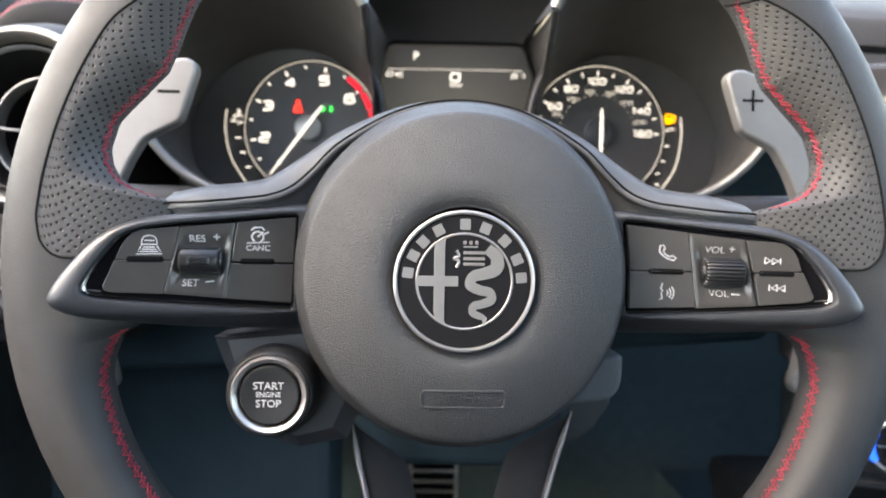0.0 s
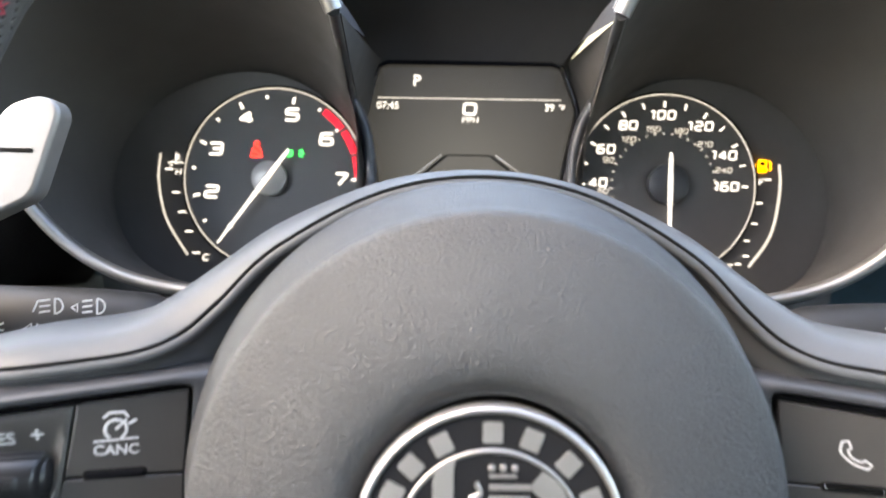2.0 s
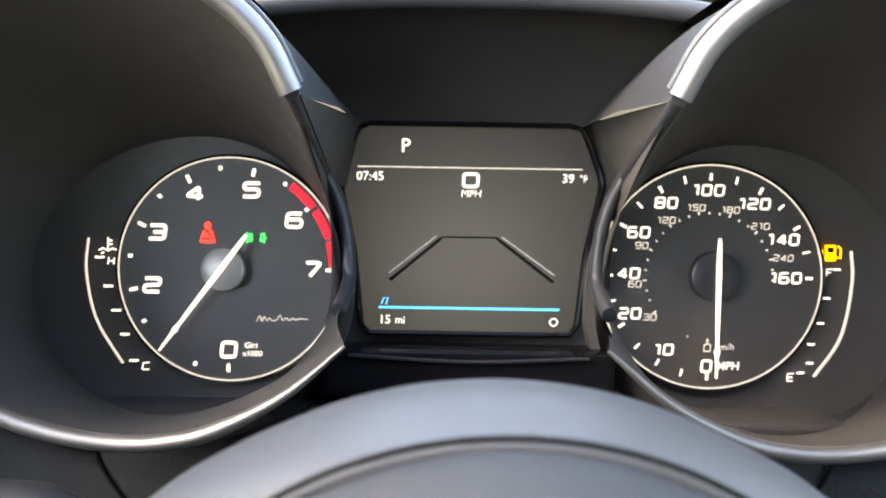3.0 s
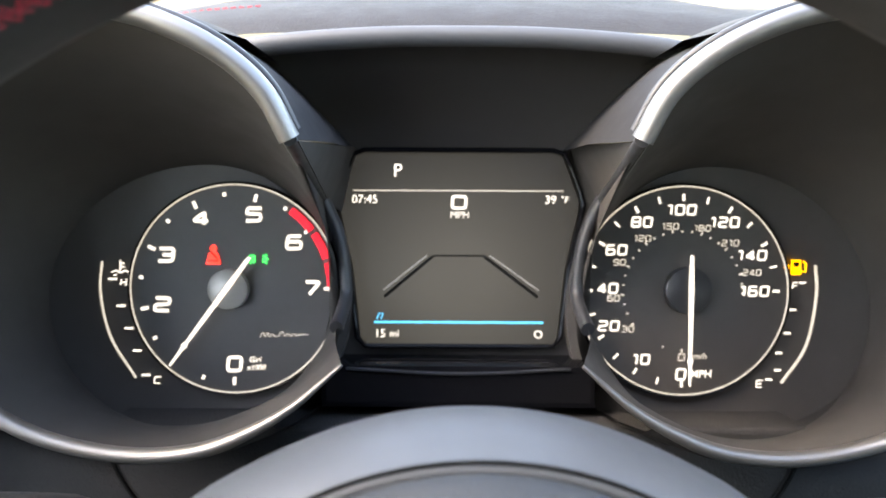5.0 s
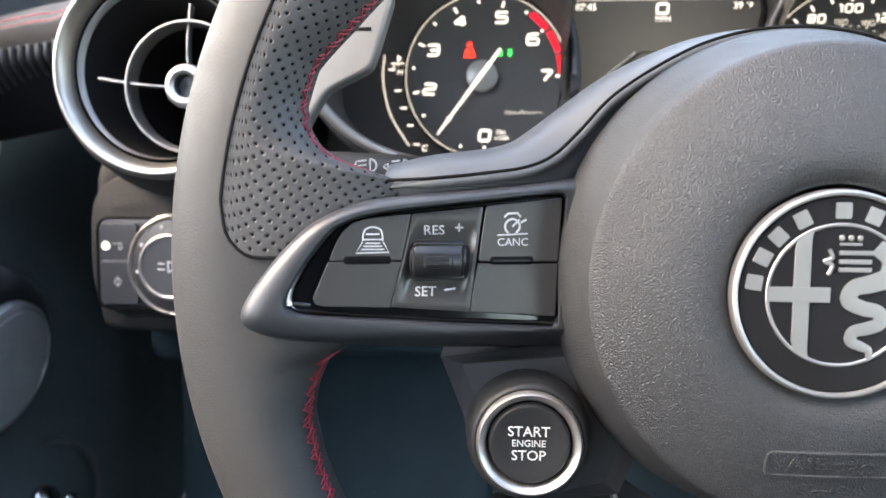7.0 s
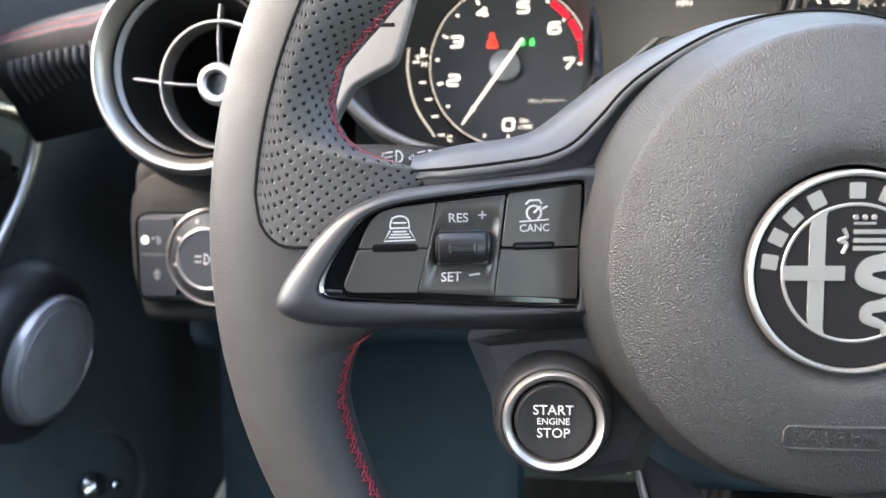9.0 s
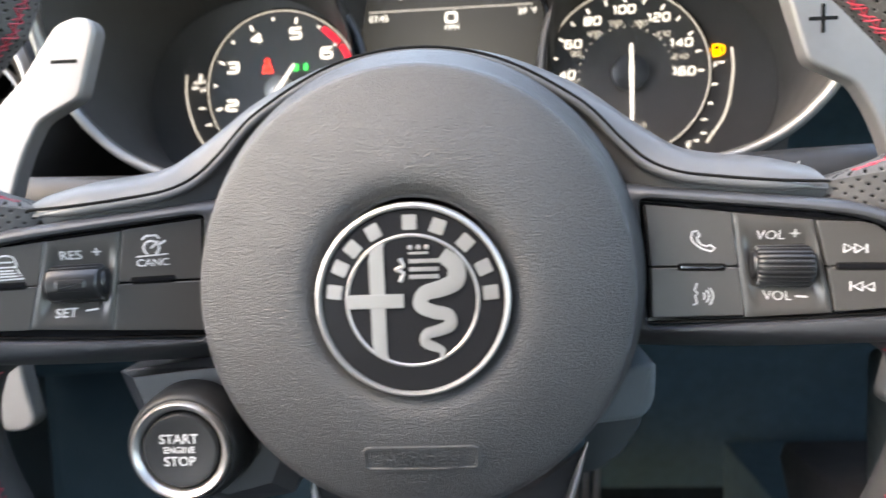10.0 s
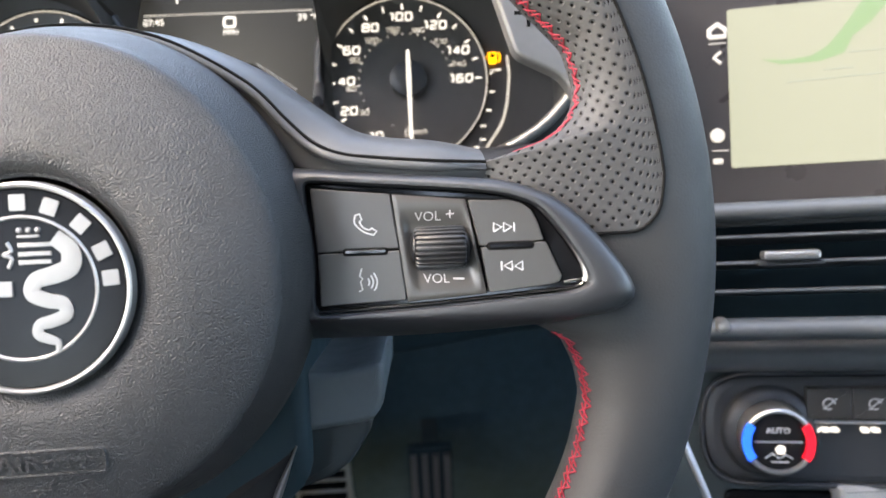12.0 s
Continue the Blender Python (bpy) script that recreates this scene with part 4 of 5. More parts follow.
strokes("script_mark", [spline([(-94, 68.0), (-92.4, 70.6), (-91.6, 68.2), (-90.4, 70.2), (-89.4, 68.4), (-88.2, 69.6), (-86.8, 68.4), (-85.0, 69.0), (-83.6, 71.0), (-82.4, 68.6), (-81.0, 69.8), (-79.6, 68.6), (-78.2, 69.8), (-76.8, 68.8), (-75.0, 69.6), (-71.4, 69.2)], 3)], 0.45, (0, 0), LIT_DIM, tach, None, GW + 0.1)
belt = bmesh.new()
slab(rounded([(-118.9, 101.8), (-117.6, 106.9), (-116.4, 107.6), (-114.4, 107.6), (-113.2, 106.9), (-111.9, 101.8)], 0.6), GW - 0.2, GW + 0.3, 0.1, bm=belt)
lathe([(0.01, GW + 0.3), (1.5, GW + 0.3), (1.6, GW - 0.2)], 16, (-115.4, 109.3), bm=belt)
part("warning_symbol", belt, LIT_WARN, tach, "lit red seat belt symbol")
strokes("warning_stroke", [[(-117.6, 103.6), (-113.2, 103.6)], [(-117.0, 108.2), (-113.4, 104.4)]], 0.5, (0, 0), SEAM, tach, None, GW + 0.45)
strokes("lamp_symbol", [arc(-96.3, 104.4, 1.5, 90, 270, 8) + [(-96.3, 102.9), (-96.3, 105.9)], arc(-92.4, 104.4, 1.5, 90, -90, 8) + [(-92.4, 105.9), (-92.4, 102.9)],
                        [(-98.8, 104.4), (-98.2, 104.4)], [(-98.6, 106.4), (-97.9, 105.9)], [(-98.6, 102.4), (-97.9, 102.9)], [(-90.4, 104.4), (-89.8, 104.4)], [(-90.6, 106.4), (-91.2, 105.9)], [(-90.6, 102.4), (-91.2, 102.9)]], 0.85, (0, 0), LIT_GREEN, tach, None, GW + 0.3)

SC = (101.8, 90.6)
speedo = dial(*SC, "speedometer", "black speedometer dial with white numerals")
for body, (x, y) in {"10": (82.8, 58.7), "20": (67.8, 74.2), "40": (67.0, 91.6), "60": (71.0, 109.4), "80": (82.6, 122.3), "100": (100.7, 128.0), "120": (120.6, 122.4), "140": (133.4, 107.2), "160": (134.8, 90.6)}.items():
    numerals("numeral", body, 5.2, (x, y, GW + 0.2), LIT, speedo, wide=0.88, weight=0.98)
numerals("numeral", "0", 5.8, (101.4, 51.8, GW + 0.2), LIT, speedo, wide=0.86, weight=1.05)
lettering("dial_text", "MPH", 5.0, (110.6, 51.9, GW + 0.2), LIT, speedo, bold=0.05, slant=0.1)
numerals("dial_text", "0", 3.6, (101.6, 59.8, GW + 0.2), LIT_DIM, speedo, wide=0.9, weight=0.55)
lettering("dial_text", "km/h", 4.0, (109.2, 60.2, GW + 0.2), LIT_DIM, speedo, bold=0.03, slant=0.12)
for body, (x, y) in {"30": (76.6, 72.8), "60": (69.8, 87.0), "90": (72.4, 103.7), "120": (82.8, 114.8), "150": (95.6, 120.4), "180": (110.4, 119.6), "210": (123.4, 112.8), "240": (133.6, 99.2)}.items():
    numerals("dial_text", body, 3.1, (x, y, GW + 0.2), LIT_DIM, speedo, wide=0.86, weight=0.52)


def speed_angle(mph):
    """The scale is stretched below twenty miles an hour."""
    return 270 - 3.0 * mph if mph <= 20 else 210 - 1.5 * (mph - 20)


for mph in (0, 5, 10, 15, *range(20, 161, 10)):
    part("tick", spoke_mark(bmesh.new(), *SC, speed_angle(mph), 41.6, 44.8, 1.2 if mph % 20 == 0 else 0.95), LIT, speedo)
for kmh in range(0, 261, 10):
    if kmh != 20:
        part("tick", spoke_mark(bmesh.new(), *SC, speed_angle(kmh * 0.6214), 27.0, 28.0 if kmh % 30 else 28.6, 0.75), LIT_DIM, speedo)
part("needle_hub", lathe([(10.8, GW), (10.6, GW + 4.0), (9.8, GW + 4.6), (0.01, GW + 4.8)], 40, (103.6, 91.0)), SHELL, speedo, "black needle hub")
needle(speedo, 103.9, 91.2, 269.7, 16, 43.5, 2.6)

# engine temperature and fuel scales
temp = part("temperature_scale", tube(spline([(-166.6, 103.2, GW + 1), (-167.4, 88.2, GW + 1), (-162.8, 67.9, GW + 1), (-151.3, 49.1, GW + 1)], 8), 0.6, 6), LIT_DIM, cluster, "lit temperature scale line")
for x, y in ((-162.2, 94.9), (-158.4, 82.4), (-154.8, 72.0), (-151.0, 61.6), (-147.0, 50.2)):
    part("tick", box(x - 2, x + 2, y - 0.5, y + 0.5, GW - 0.1, GW + 0.3, 0.1), LIT, temp)
numerals("dial_text", "H", 3.6, (-157.1, 93.4, GW + 0.2), LIT, temp, wide=0.85, weight=0.6)
numerals("dial_text", "C", 3.6, (-141.6, 47.9, GW + 0.2), LIT, temp, wide=0.95, weight=0.62)
strokes("thermometer_symbol", [[(-158.5, 103.6), (-158.5, 98.6)], [(-162.6, 98.0), (-160.6, 98.8), (-158.4, 97.8), (-156.4, 98.8), (-154.4, 98.0)], [(-158.3, 102.2), (-156.6, 102.2)], [(-158.3, 100.6), (-156.6, 100.6)], [(-161.6, 96.6), (-160.2, 97.0)]], 0.75, (0, 0), LIT, temp, None, GW + 0.3)
fuel = part("fuel_scale", tube(spline([(162.4, 102.7, GW + 1), (163.0, 88.4, GW + 1), (158.7, 65.5, GW + 1), (147.6, 48.2, GW + 1)], 8), 0.75, 6), LIT_DIM, cluster, "lit fuel scale line")
for x, y in ((157.0, 94.6), (152.8, 82.1), (150.4, 71.2), (146.6, 62.0), (146.2, 53.9), (142.2, 49.6)):
    part("tick", box(x - 1.5, x + 1.5, y - 0.5, y + 0.5, GW - 0.1, GW + 0.3, 0.1), LIT, fuel)
numerals("dial_text", "F", 3.4, (153.6, 93.3, GW + 0.2), LIT, fuel, wide=0.8, weight=0.55)
numerals("dial_text", "E", 3.8, (137.8, 47.6, GW + 0.2), LIT, fuel, wide=0.85, weight=0.6)
pump = bmesh.new()
box(151.6, 156.2, 98.2, 105.2, GW - 0.1, GW + 0.3, 0.1, radius=0.6, bm=pump)
tube([(156.4, 100.0, GW + 0.2), (158.2, 99.6, GW + 0.2), (158.4, 103.4, GW + 0.2), (157.0, 104.6, GW + 0.2)], 0.45, 6, bm=pump)
slab([(148.2, 101.6), (150.6, 100.2), (150.6, 103.0)], GW - 0.1, GW + 0.3, 0.1, bm=pump)
part("fuel_symbol", pump, LIT_AMBER, fuel, "lit amber fuel pump symbol")
part("fuel_window", box(152.6, 155.2, 102.0, 104.2, GW + 0.2, GW + 0.42, 0.05), SEAM, fuel)

# centre display
DW = -248.0
plan = [(-48, 63), (45, 63), (49, 100), (56, 131), (46.5, 156), (-50, 156), (-59, 131), (-52, 100)]
screen = part("display", slab(resample(rounded(plan, 4), 80), DW - 4, DW, 0.5), PANEL_LIT, cluster, "dark lit trip display")
lettering("display_text", "P", 8.6, (-30.8, 146.2, DW + 0.2), LIT, screen, bold=0.08)
part("display_line", box(-52, 48, 136.6, 137.2, DW - 0.1, DW + 0.25, 0.05), LIT_DIM, screen)
lettering("display_text", "07:45", 5.6, (-46.4, 132.6, DW + 0.2), LIT, screen, bold=0.04)
numerals("display_text", "0", 7.0, (-1.6, 131.4, DW + 0.2), LIT, screen, wide=1.12, weight=1.45, slant=0.05)
lettering("display_text", "MPH", 4.6, (-1.4, 125.3, DW + 0.2), LIT, screen, bold=0.0, slant=0.1)
lettering("display_text", "39", 5.6, (41.8, 132.6, DW + 0.2), LIT, screen, bold=0.04)
lettering("display_text", "\u00b0F", 4.4, (48.6, 132.6, DW + 0.2), LIT, screen, bold=0.03)
for line, shade in (([(-16.6, 106.2), (-37.4, 89.6)], [(-14.2, 105.6), (-37.0, 86.4)]), ([(12.8, 106.2), (36.4, 89.6)], [(10.6, 105.6), (36.0, 86.4)])):
    strokes("lane_line", [line], 0.6, (0, 0), LANE, screen, None, DW + 0.15)
    strokes("lane_edge", [shade], 1.5, (0, 0), SEAM, screen, None, DW + 0.1)
part("road_edge", box(-14, 11, 105.6, 106.4, DW - 0.1, DW + 0.2, 0.05), SEAM, screen)
part("blue_bar", box(-41.8, 38.9, 73.7, 74.7, DW - 0.1, DW + 0.3, 0.05), LIT_CYAN, screen, "lit blue bar")
strokes("blue_mark", [[(-40.6, 75.6), (-39.6, 78.4), (-37.6, 78.4), (-38.6, 75.6)]], 0.6, (0, 0), LIT_CYAN, screen, None, DW + 0.2)
lettering("display_text", "15", 5.4, (-39.0, 68.6, DW + 0.2), LIT, screen, bold=0.04)
lettering("display_text", "mi", 4.6, (-32.2, 68.6, DW + 0.2), LIT, screen, bold=0.03)
lettering("display_text", "O", 5.4, (36.4, 68.4, DW + 0.2), LIT, screen, bold=0.05)

# ---- binnacle: two deep round cowls with a recessed hood between them ----
binnacle = thing("instrument_binnacle", (-2, 30, -240), "dark plastic instrument binnacle with two round cowls and chrome edges", "instrument binnacle")
# edge of the driver's left cowl, from the upper inner end anticlockwise to the lower inner end
EDGE = [(-57.5, 147, -132), (-64, 160, -128), (-74, 170, -125), (-88, 178, -122), (-106, 184, -121), (-128, 186, -120), (-152, 181, -122), (-174, 168, -126), (-192, 147, -132), (-201, 122, -140),
        (-200, 98, -148), (-192, 75, -155), (-178, 56.5, -161), (-161, 44.5, -164), (-142, 37.6, -166), (-120, 34.6, -167), (-98, 37, -166), (-80, 44, -164), (-62.5, 54.5, -162), (-45.2, 69.5, -162)]
SIDE = [(-54, 74, -205), (-53, 86, -232), (-52, 100, -234), (-53.6, 116, -234), (-62, 130, -231)]


def mirrored(points):
    return [(-3.4 - p[0], *p[1:]) for p in points]


def mirrored_wide(points):
    return [(-1.4 - p[0], *p[1:]) for p in points]


for k, flip in enumerate((lambda p: p, mirrored)):
    edge = spline(flip(EDGE), 5)
    inner = mirrored_wide if k else flip
    side = spline(flip([EDGE[-1]]) + inner(SIDE) + flip([EDGE[0]]), 5)[1:-1]
    ring = resample(edge + side, 160)
    oval = resample([(p[0], p[1], GW - 2) for p in [((-118 if k == 0 else 114.6) + (1 if k == 0 else -1) * (62 if math.cos(a) > 0 else 75) * math.cos(a), (84 if k == 0 else 80) + (64 if k == 0 else 68) * math.sin(a)) for a in np.linspace(0.62, 0.62 + 2 * math.pi, 161)[:-1]]], 160)
    mid = [tuple(0.5 * a + 0.5 * b for a, b in zip(p, q)) for p, q in zip(ring, oval)]
    part("cowl", loft([ring, mid, oval]), COWL, binnacle, "deep round dark cowl")
    part("cowl_floor", slab([(p[0], p[1]) for p in inset(oval, -4)], GW - 10, GW - 3, 0.2), FACE, binnacle)
    part("chrome_edge", tube(edge[:52], 3.5, 18, flat=1.3), EDGE_METAL, binnacle, "satin chrome cowl edge")
    part("chrome_edge", tube(edge[45:], 2.9, 18, flat=1.3, taper=lambda q: 1.0 if q < 0.75 else 1.0 - 0.75 * (q - 0.75) / 0.25), EDGE_METAL, binnacle, "satin chrome cowl edge")
    part("cowl_lip", tube(spline(flip([EDGE[0]]) + inner([(-60.5, 139.5, -182), (-63.5, 132, -229)]), 6), 2.4, 12), SHELL, binnacle, "dark inner lip of the cowl")
    part("cowl_post", tube(spline(inner([(-63.5, 132.5, -228), (-58.5, 122, -231), (-55, 110, -231.5), (-53.6, 98, -232), (-53, 87, -230), (-54.5, 76, -212)]), 6), 3.0, 14, flat=1.2), SHELL, binnacle, "dark post between dial and display")
    outer = edge[14:-8]
    cu = -125 if k == 0 else 121.6
    back_l = [(cu + (p[0] - cu) * 1.13, 108 + (p[1] - 108) * 1.14, p[2] - 40) for p in outer]
    back_m = [(cu + (p[0] - cu) * 1.06, 108 + (p[1] - 108) * 1.06, p[2] - 6) for p in outer]
    far = [(cu + (p[0] - cu) * 1.16, 108 + (p[1] - 108) * 1.2, -250) for p in outer]
    part("cowl_hood", loft([outer, back_m, back_l, far], closed=False), DASH, binnacle, "soft black cowl hood")
    front_c = [(p[0], p[1], p[2] - 2) for p in spline(flip(EDGE[:6]), 5)]
    back_c = resample(spline(flip([(-51, 156, -248.5), (-66, 172, -238), (-80, 186, -226), (-92, 193, -212), (-112, 192, -204), (-132, 188, -206)]), 5), len(front_c), closed=False)
    mid_c = [tuple(0.55 * a + 0.45 * b for a, b in zip(p, q)) for p, q in zip(front_c, back_c)]
    mid_c = [(p[0] + (3 if k == 0 else -3), p[1] + 1, p[2]) for p in mid_c]
    # shade above the crease is put into this darker material
    part("hood_cheek", loft([front_c, mid_c, back_c], closed=False), LINING, binnacle, "cheek beside the display, darkened for shade")
    # the facet below the crease is paler, as if lit
    tri_c = flip([(-57.5, 147, -134)]) + inner([(-64, 131, -237), (-60, 127, -249.5), (-53, 158, -250)])
    part("lower_cheek", quad(tri_c if k else tri_c[::-1], 3.0), COWL, binnacle)
    rim_l = spline(flip([(p[0] + 1.5, p[1] + 3.4, p[2] - 4) for p in EDGE[:7]]), 5)
    part("black_lip", tube(rim_l, 1.6, 10), SHELL, binnacle)
part("hood_roof", loft([[(-112, 191, -204), (0, 195, -201), (108, 191, -204)], [(-92, 192.5, -212), (0, 194, -212), (88.6, 192.5, -212)], [(-80, 186, -226), (0, 186.5, -226), (76.6, 186, -226)], [(-66, 172, -238), (0, 172.5, -238), (62.6, 172, -238)], [(-54, 155, -249), (0, 155.5, -249), (50, 155, -249)]], closed=False), COWL, binnacle, "dark recess above the display")
part("hood_brow", tube(spline([(-112, 188, -203), (-80, 193.5, -201), (-40, 196.5, -200), (-2, 197.2, -200), (36, 196.5, -200), (76, 193.5, -201), (108, 188, -203)], 6), 4.3, 12), SATIN, binnacle, "pale satin brow of the hood")
part("display_bezel", tube([(p[0], p[1], DW + 1.5) for p in resample(rounded([(q[0] * 1.03, q[1]) for q in plan], 4), 60)], 1.2, 8, closed=True), GLOSS, binnacle)
part("display_shelf", box(-64, 60, 38, 58, -260, -225, 3), GLOSS, binnacle, "gloss black shelf under the display")
part("shelf_line", tube(spline([(-52, 56.5, -224), (-2, 54.5, -223), (48, 56.5, -224)], 8), 0.7, 6), SHELL, binnacle)

# ---- column, stalks and dashboard ----
column = thing("steering_column", (0, -20, -260), "black plastic steering column shroud behind the wheel", "steering column")
part("upper_shroud", slab(resample(rounded([(-70, 28), (70, 28), (95, 18), (95, -20), (-95, -20), (-95, 18)], 14), 60), -260, -75, 14), DASH, column, "black upper shroud")
part("lower_shroud", slab(resample(rounded([(-62, -20), (58, -20), (58, -94), (40, -108), (-36, -108), (-62, -80)], 8), 80), -300, -88, 5), FOOTWELL, column, "black lower shroud")
part("lower_cover", slab(resample(rounded([(50, -72), (83, -72), (82, -77), (73, -90), (64, -96), (50, -100)], 2), 60), -200, -99, 1.5), DARK, column)
part("side_cheek", slab(resample(rounded([(46, -50), (68, -52), (89, -48), (88, -66), (83, -73), (57, -76), (46, -74)], 4), 60), -190, -97, 2.5), SIDE_GREY, column, "dark grey cover beside the column")

for sign, label in ((-1, "black light stalk with printed lamp symbols beside the wheel"), (1, "black wiper stalk with printed symbols beside the wheel")):
    stalk = thing("column_stalk", (sign * 90, 15, -120), label, "column stalk", "column stalks")
    path = spline([(sign * 88, 16, -128), (sign * 115, 22, -122), (sign * 140, 25, -117), (sign * 175, 26, -112), (sign * 212, 27, -108)], 6)
    arm = part("stalk_arm", tube(path, 13.5, 16, flat=0.75, up=(0, 0.3, 1), taper=lambda q: 0.45 + 0.55 * smoothstep(0.12, 0.34, q)), CAP, stalk)
    S = (lambda u, v, w: (u, v, -104.0 + 0.12 * (abs(u) - 150) + w))
    if sign < 0:
        strokes("lamp_symbol", [arc(-149.6, 32.7, 2.7, 90, -90, 8) + [(-149.6, 30.0), (-149.6, 35.4)]] + [[(-154.8, 32.4 + d), (-151.2, 32.9 + d)] for d in (-2, 0, 2)] + [[(-156.8, 30.6), (-155.2, 34.6)]], 0.7, (0, 0), STALK_PRINT, arm, S)
        strokes("lamp_symbol", [arc(-135.4, 32.7, 2.7, 90, -90, 8) + [(-135.4, 30.0), (-135.4, 35.4)]] + [[(-140.4, 32.4 + d), (-137.0, 32.9 + d)] for d in (-2, 0, 2)] + [[(-144.0, 32.2), (-142.0, 33.6), (-142.0, 30.8), (-144.0, 32.2)]], 0.7, (0, 0), STALK_PRINT, arm, S)
        strokes("lamp_symbol", [[(-173, 24), (-170, 26), (-170, 22), (-173, 24)], [(-168.6, 25.6), (-166.4, 26.6)], [(-168.6, 24), (-166.4, 24)], [(-168.6, 22.6), (-166.4, 21.6)]], 0.7, (0, 0), STALK_PRINT, arm, S)
        strokes("arrow_symbol", [[(-160.2, 24.2), (-157.4, 26.4), (-157.4, 22), (-160.2, 24.2)], [(-152.6, 24.2), (-155.4, 26.4), (-155.4, 22), (-152.6, 24.2)]], 0.7, (0, 0), STALK_PRINT, arm, S)
    else:
        strokes("wiper_symbol", [arc(146, 27, 5, 40, 140, 8), [(146, 28), (149, 33)], [(143, 29), (149, 29)]], 0.7, (0, 0), STALK_PRINT, arm, S)

dash = thing("dashboard", (0, -60, -300), "black soft-touch dashboard with red stitching on its top", "dashboard")
part("dash_face", slab(resample(rounded([(-340, 40), (-205, 30), (-140, 10), (120, 10), (200, 20), (250, 20), (250, -50), (-225, -50), (-236, -66), (-340, -66)], 12), 150), -330, -215, 8), DASH, dash, "black dash panel below the dials")
COLLAR = spline([(-156, 34, -211), (-152, 22, -211), (-147.6, 12, -211), (-140, 1, -211), (-128, -11, -211), (-108, -22, -211)], 5)
COLLAR = COLLAR + [(-p[0] - 8, p[1], p[2]) for p in reversed(COLLAR)]
part("column_collar", slab([p[:2] for p in COLLAR], -330, -211.5, 2.5), DASH, dash, "grained black panel round the steering column")
part("collar_joint", tube(COLLAR, 1.0, 6), SEAM, dash)
part("lower_dash", slab(resample(rounded([(-340, -40), (250, -40), (250, -64), (160, -70), (60, -84), (-60, -92), (-160, -90), (-340, -100)], 14), 150), -360, -275, 10), FOOTWELL, dash, "dark lower dash panel")
part("knee_panel", box(-345, -100, -330, -70, -400, -330, 12, radius=20), FOOTWELL, dash)
RIDGE = [(-450, 114, -240), (-400, 123.5, -240), (-376, 127, -240), (-356, 142, -240), (-338, 162, -240), (-322, 174, -240), (-300, 179, -240), (-276, 178, -240), (-250, 173, -238), (-225, 170, -234), (-190, 186, -222), (-150, 196, -214),
         (-100, 199, -207), (-50, 200.5, -205), (0, 201, -205), (50, 200.5, -205), (100, 199, -207), (150, 196, -214), (200, 186, -226), (260, 177, -232), (520, 171, -236), (1100, 160, -240)]
RIDGE = spline(RIDGE, 4)
top = loft([RIDGE] + [[(p[0], p[1] + 0.404 * back + roll, p[2] - back) for p in RIDGE] for back, roll in ((8, 4), (22, 7), (60, 8), (200, 2), (420, -6), (640, -20))], closed=False)
part("dash_top", top, DASH, dash, "grained black dash top")
FASCIA = [p for p in RIDGE if p[0] > 226]
part("dash_fascia", loft([FASCIA, [(p[0], p[1] - 5, p[2] + 3) for p in FASCIA], [(p[0], p[1] - 20, p[2] + 2) for p in FASCIA], [(p[0], p[1] - 23, p[2] - 6) for p in FASCIA], [(p[0], p[1] - 26, p[2] + 1) for p in FASCIA], [(p[0], p[1] - 90, p[2] + 8) for p in FASCIA]], closed=False), DASH, dash, "padded dash front above the screen")
POD = [p for p in RIDGE if p[0] < -212]
part("dash_pad", loft([POD, [(p[0], p[1] - 5, p[2] + 4) for p in POD], [(p[0] * 0.995, p[1] - 14, p[2] + 6) for p in POD], [(p[0] * 0.99, p[1] - 24, p[2] + 3) for p in POD], [(p[0] * 0.985, p[1] - 36, p[2] - 8) for p in POD], [(p[0] * 0.985, p[1] - 62, p[2] - 30) for p in POD]], closed=False), SHADED_LEATHER, dash, "padded roll over the air vent")
for back in (2, 10):
    part("stitching", dashes([(p[0], p[1] + 0.404 * back + 0.45 * back + 0.4, p[2] - back) for p in POD], 0.7), THREAD, dash, "red seam stitching")
part("stitching", dashes([(p[0] + 6, p[1] + 0.404 * 40 + 8, p[2] - 40) for p in RIDGE if -330 < p[0] < -90], 0.7), THREAD, dash, "red seam stitching")

# pleated leather below the seam at the dash's outer end
for k in range(15):
    x = -432.0 + 5.8 * k
    y, z = (float(np.interp(x, [p[0] for p in POD], [p[a] for p in POD])) for a in (1, 2))
    fade = 1.0 - 0.045 * k
    path = [(x + 2, y - 14, z + 5.6), (x + 0.8, y - 22, z + 4.0), (x, y - 22 - 10 * fade, z - 3 - 3 * fade), (x + 0.6, y - 24 - 16 * fade, z - 7 - 9 * fade)]
    # the paler folds carry painted highlights against the darkened pad
    part("pleat", tube([(a, b, c + 1.2) for a, b, c in spline(path, 4)], 2.3, 10, flat=1.2), SUNLIT_PLEAT, dash, "gathered leather fold")

# round air vent: a fixed ring, and a barrel with vanes turned towards the driver
VR, VB, VW = (-272.5, 83.0), (-254.8, 74.0), -160.0
vent = thing("round_air_vent", (VR[0], VR[1], VW - 60), "round air vent with satin silver ring in the dashboard", "air vent")
def ring_of(r, at, w, n=96):
    return [(at[0] + r * math.cos(a), at[1] + r * math.sin(a), w) for a in np.linspace(0, 2 * math.pi, n + 1)[:-1]]


def towards(t):
    return (VR[0] + (VB[0] - VR[0]) * t, VR[1] + (VB[1] - VR[1]) * t)


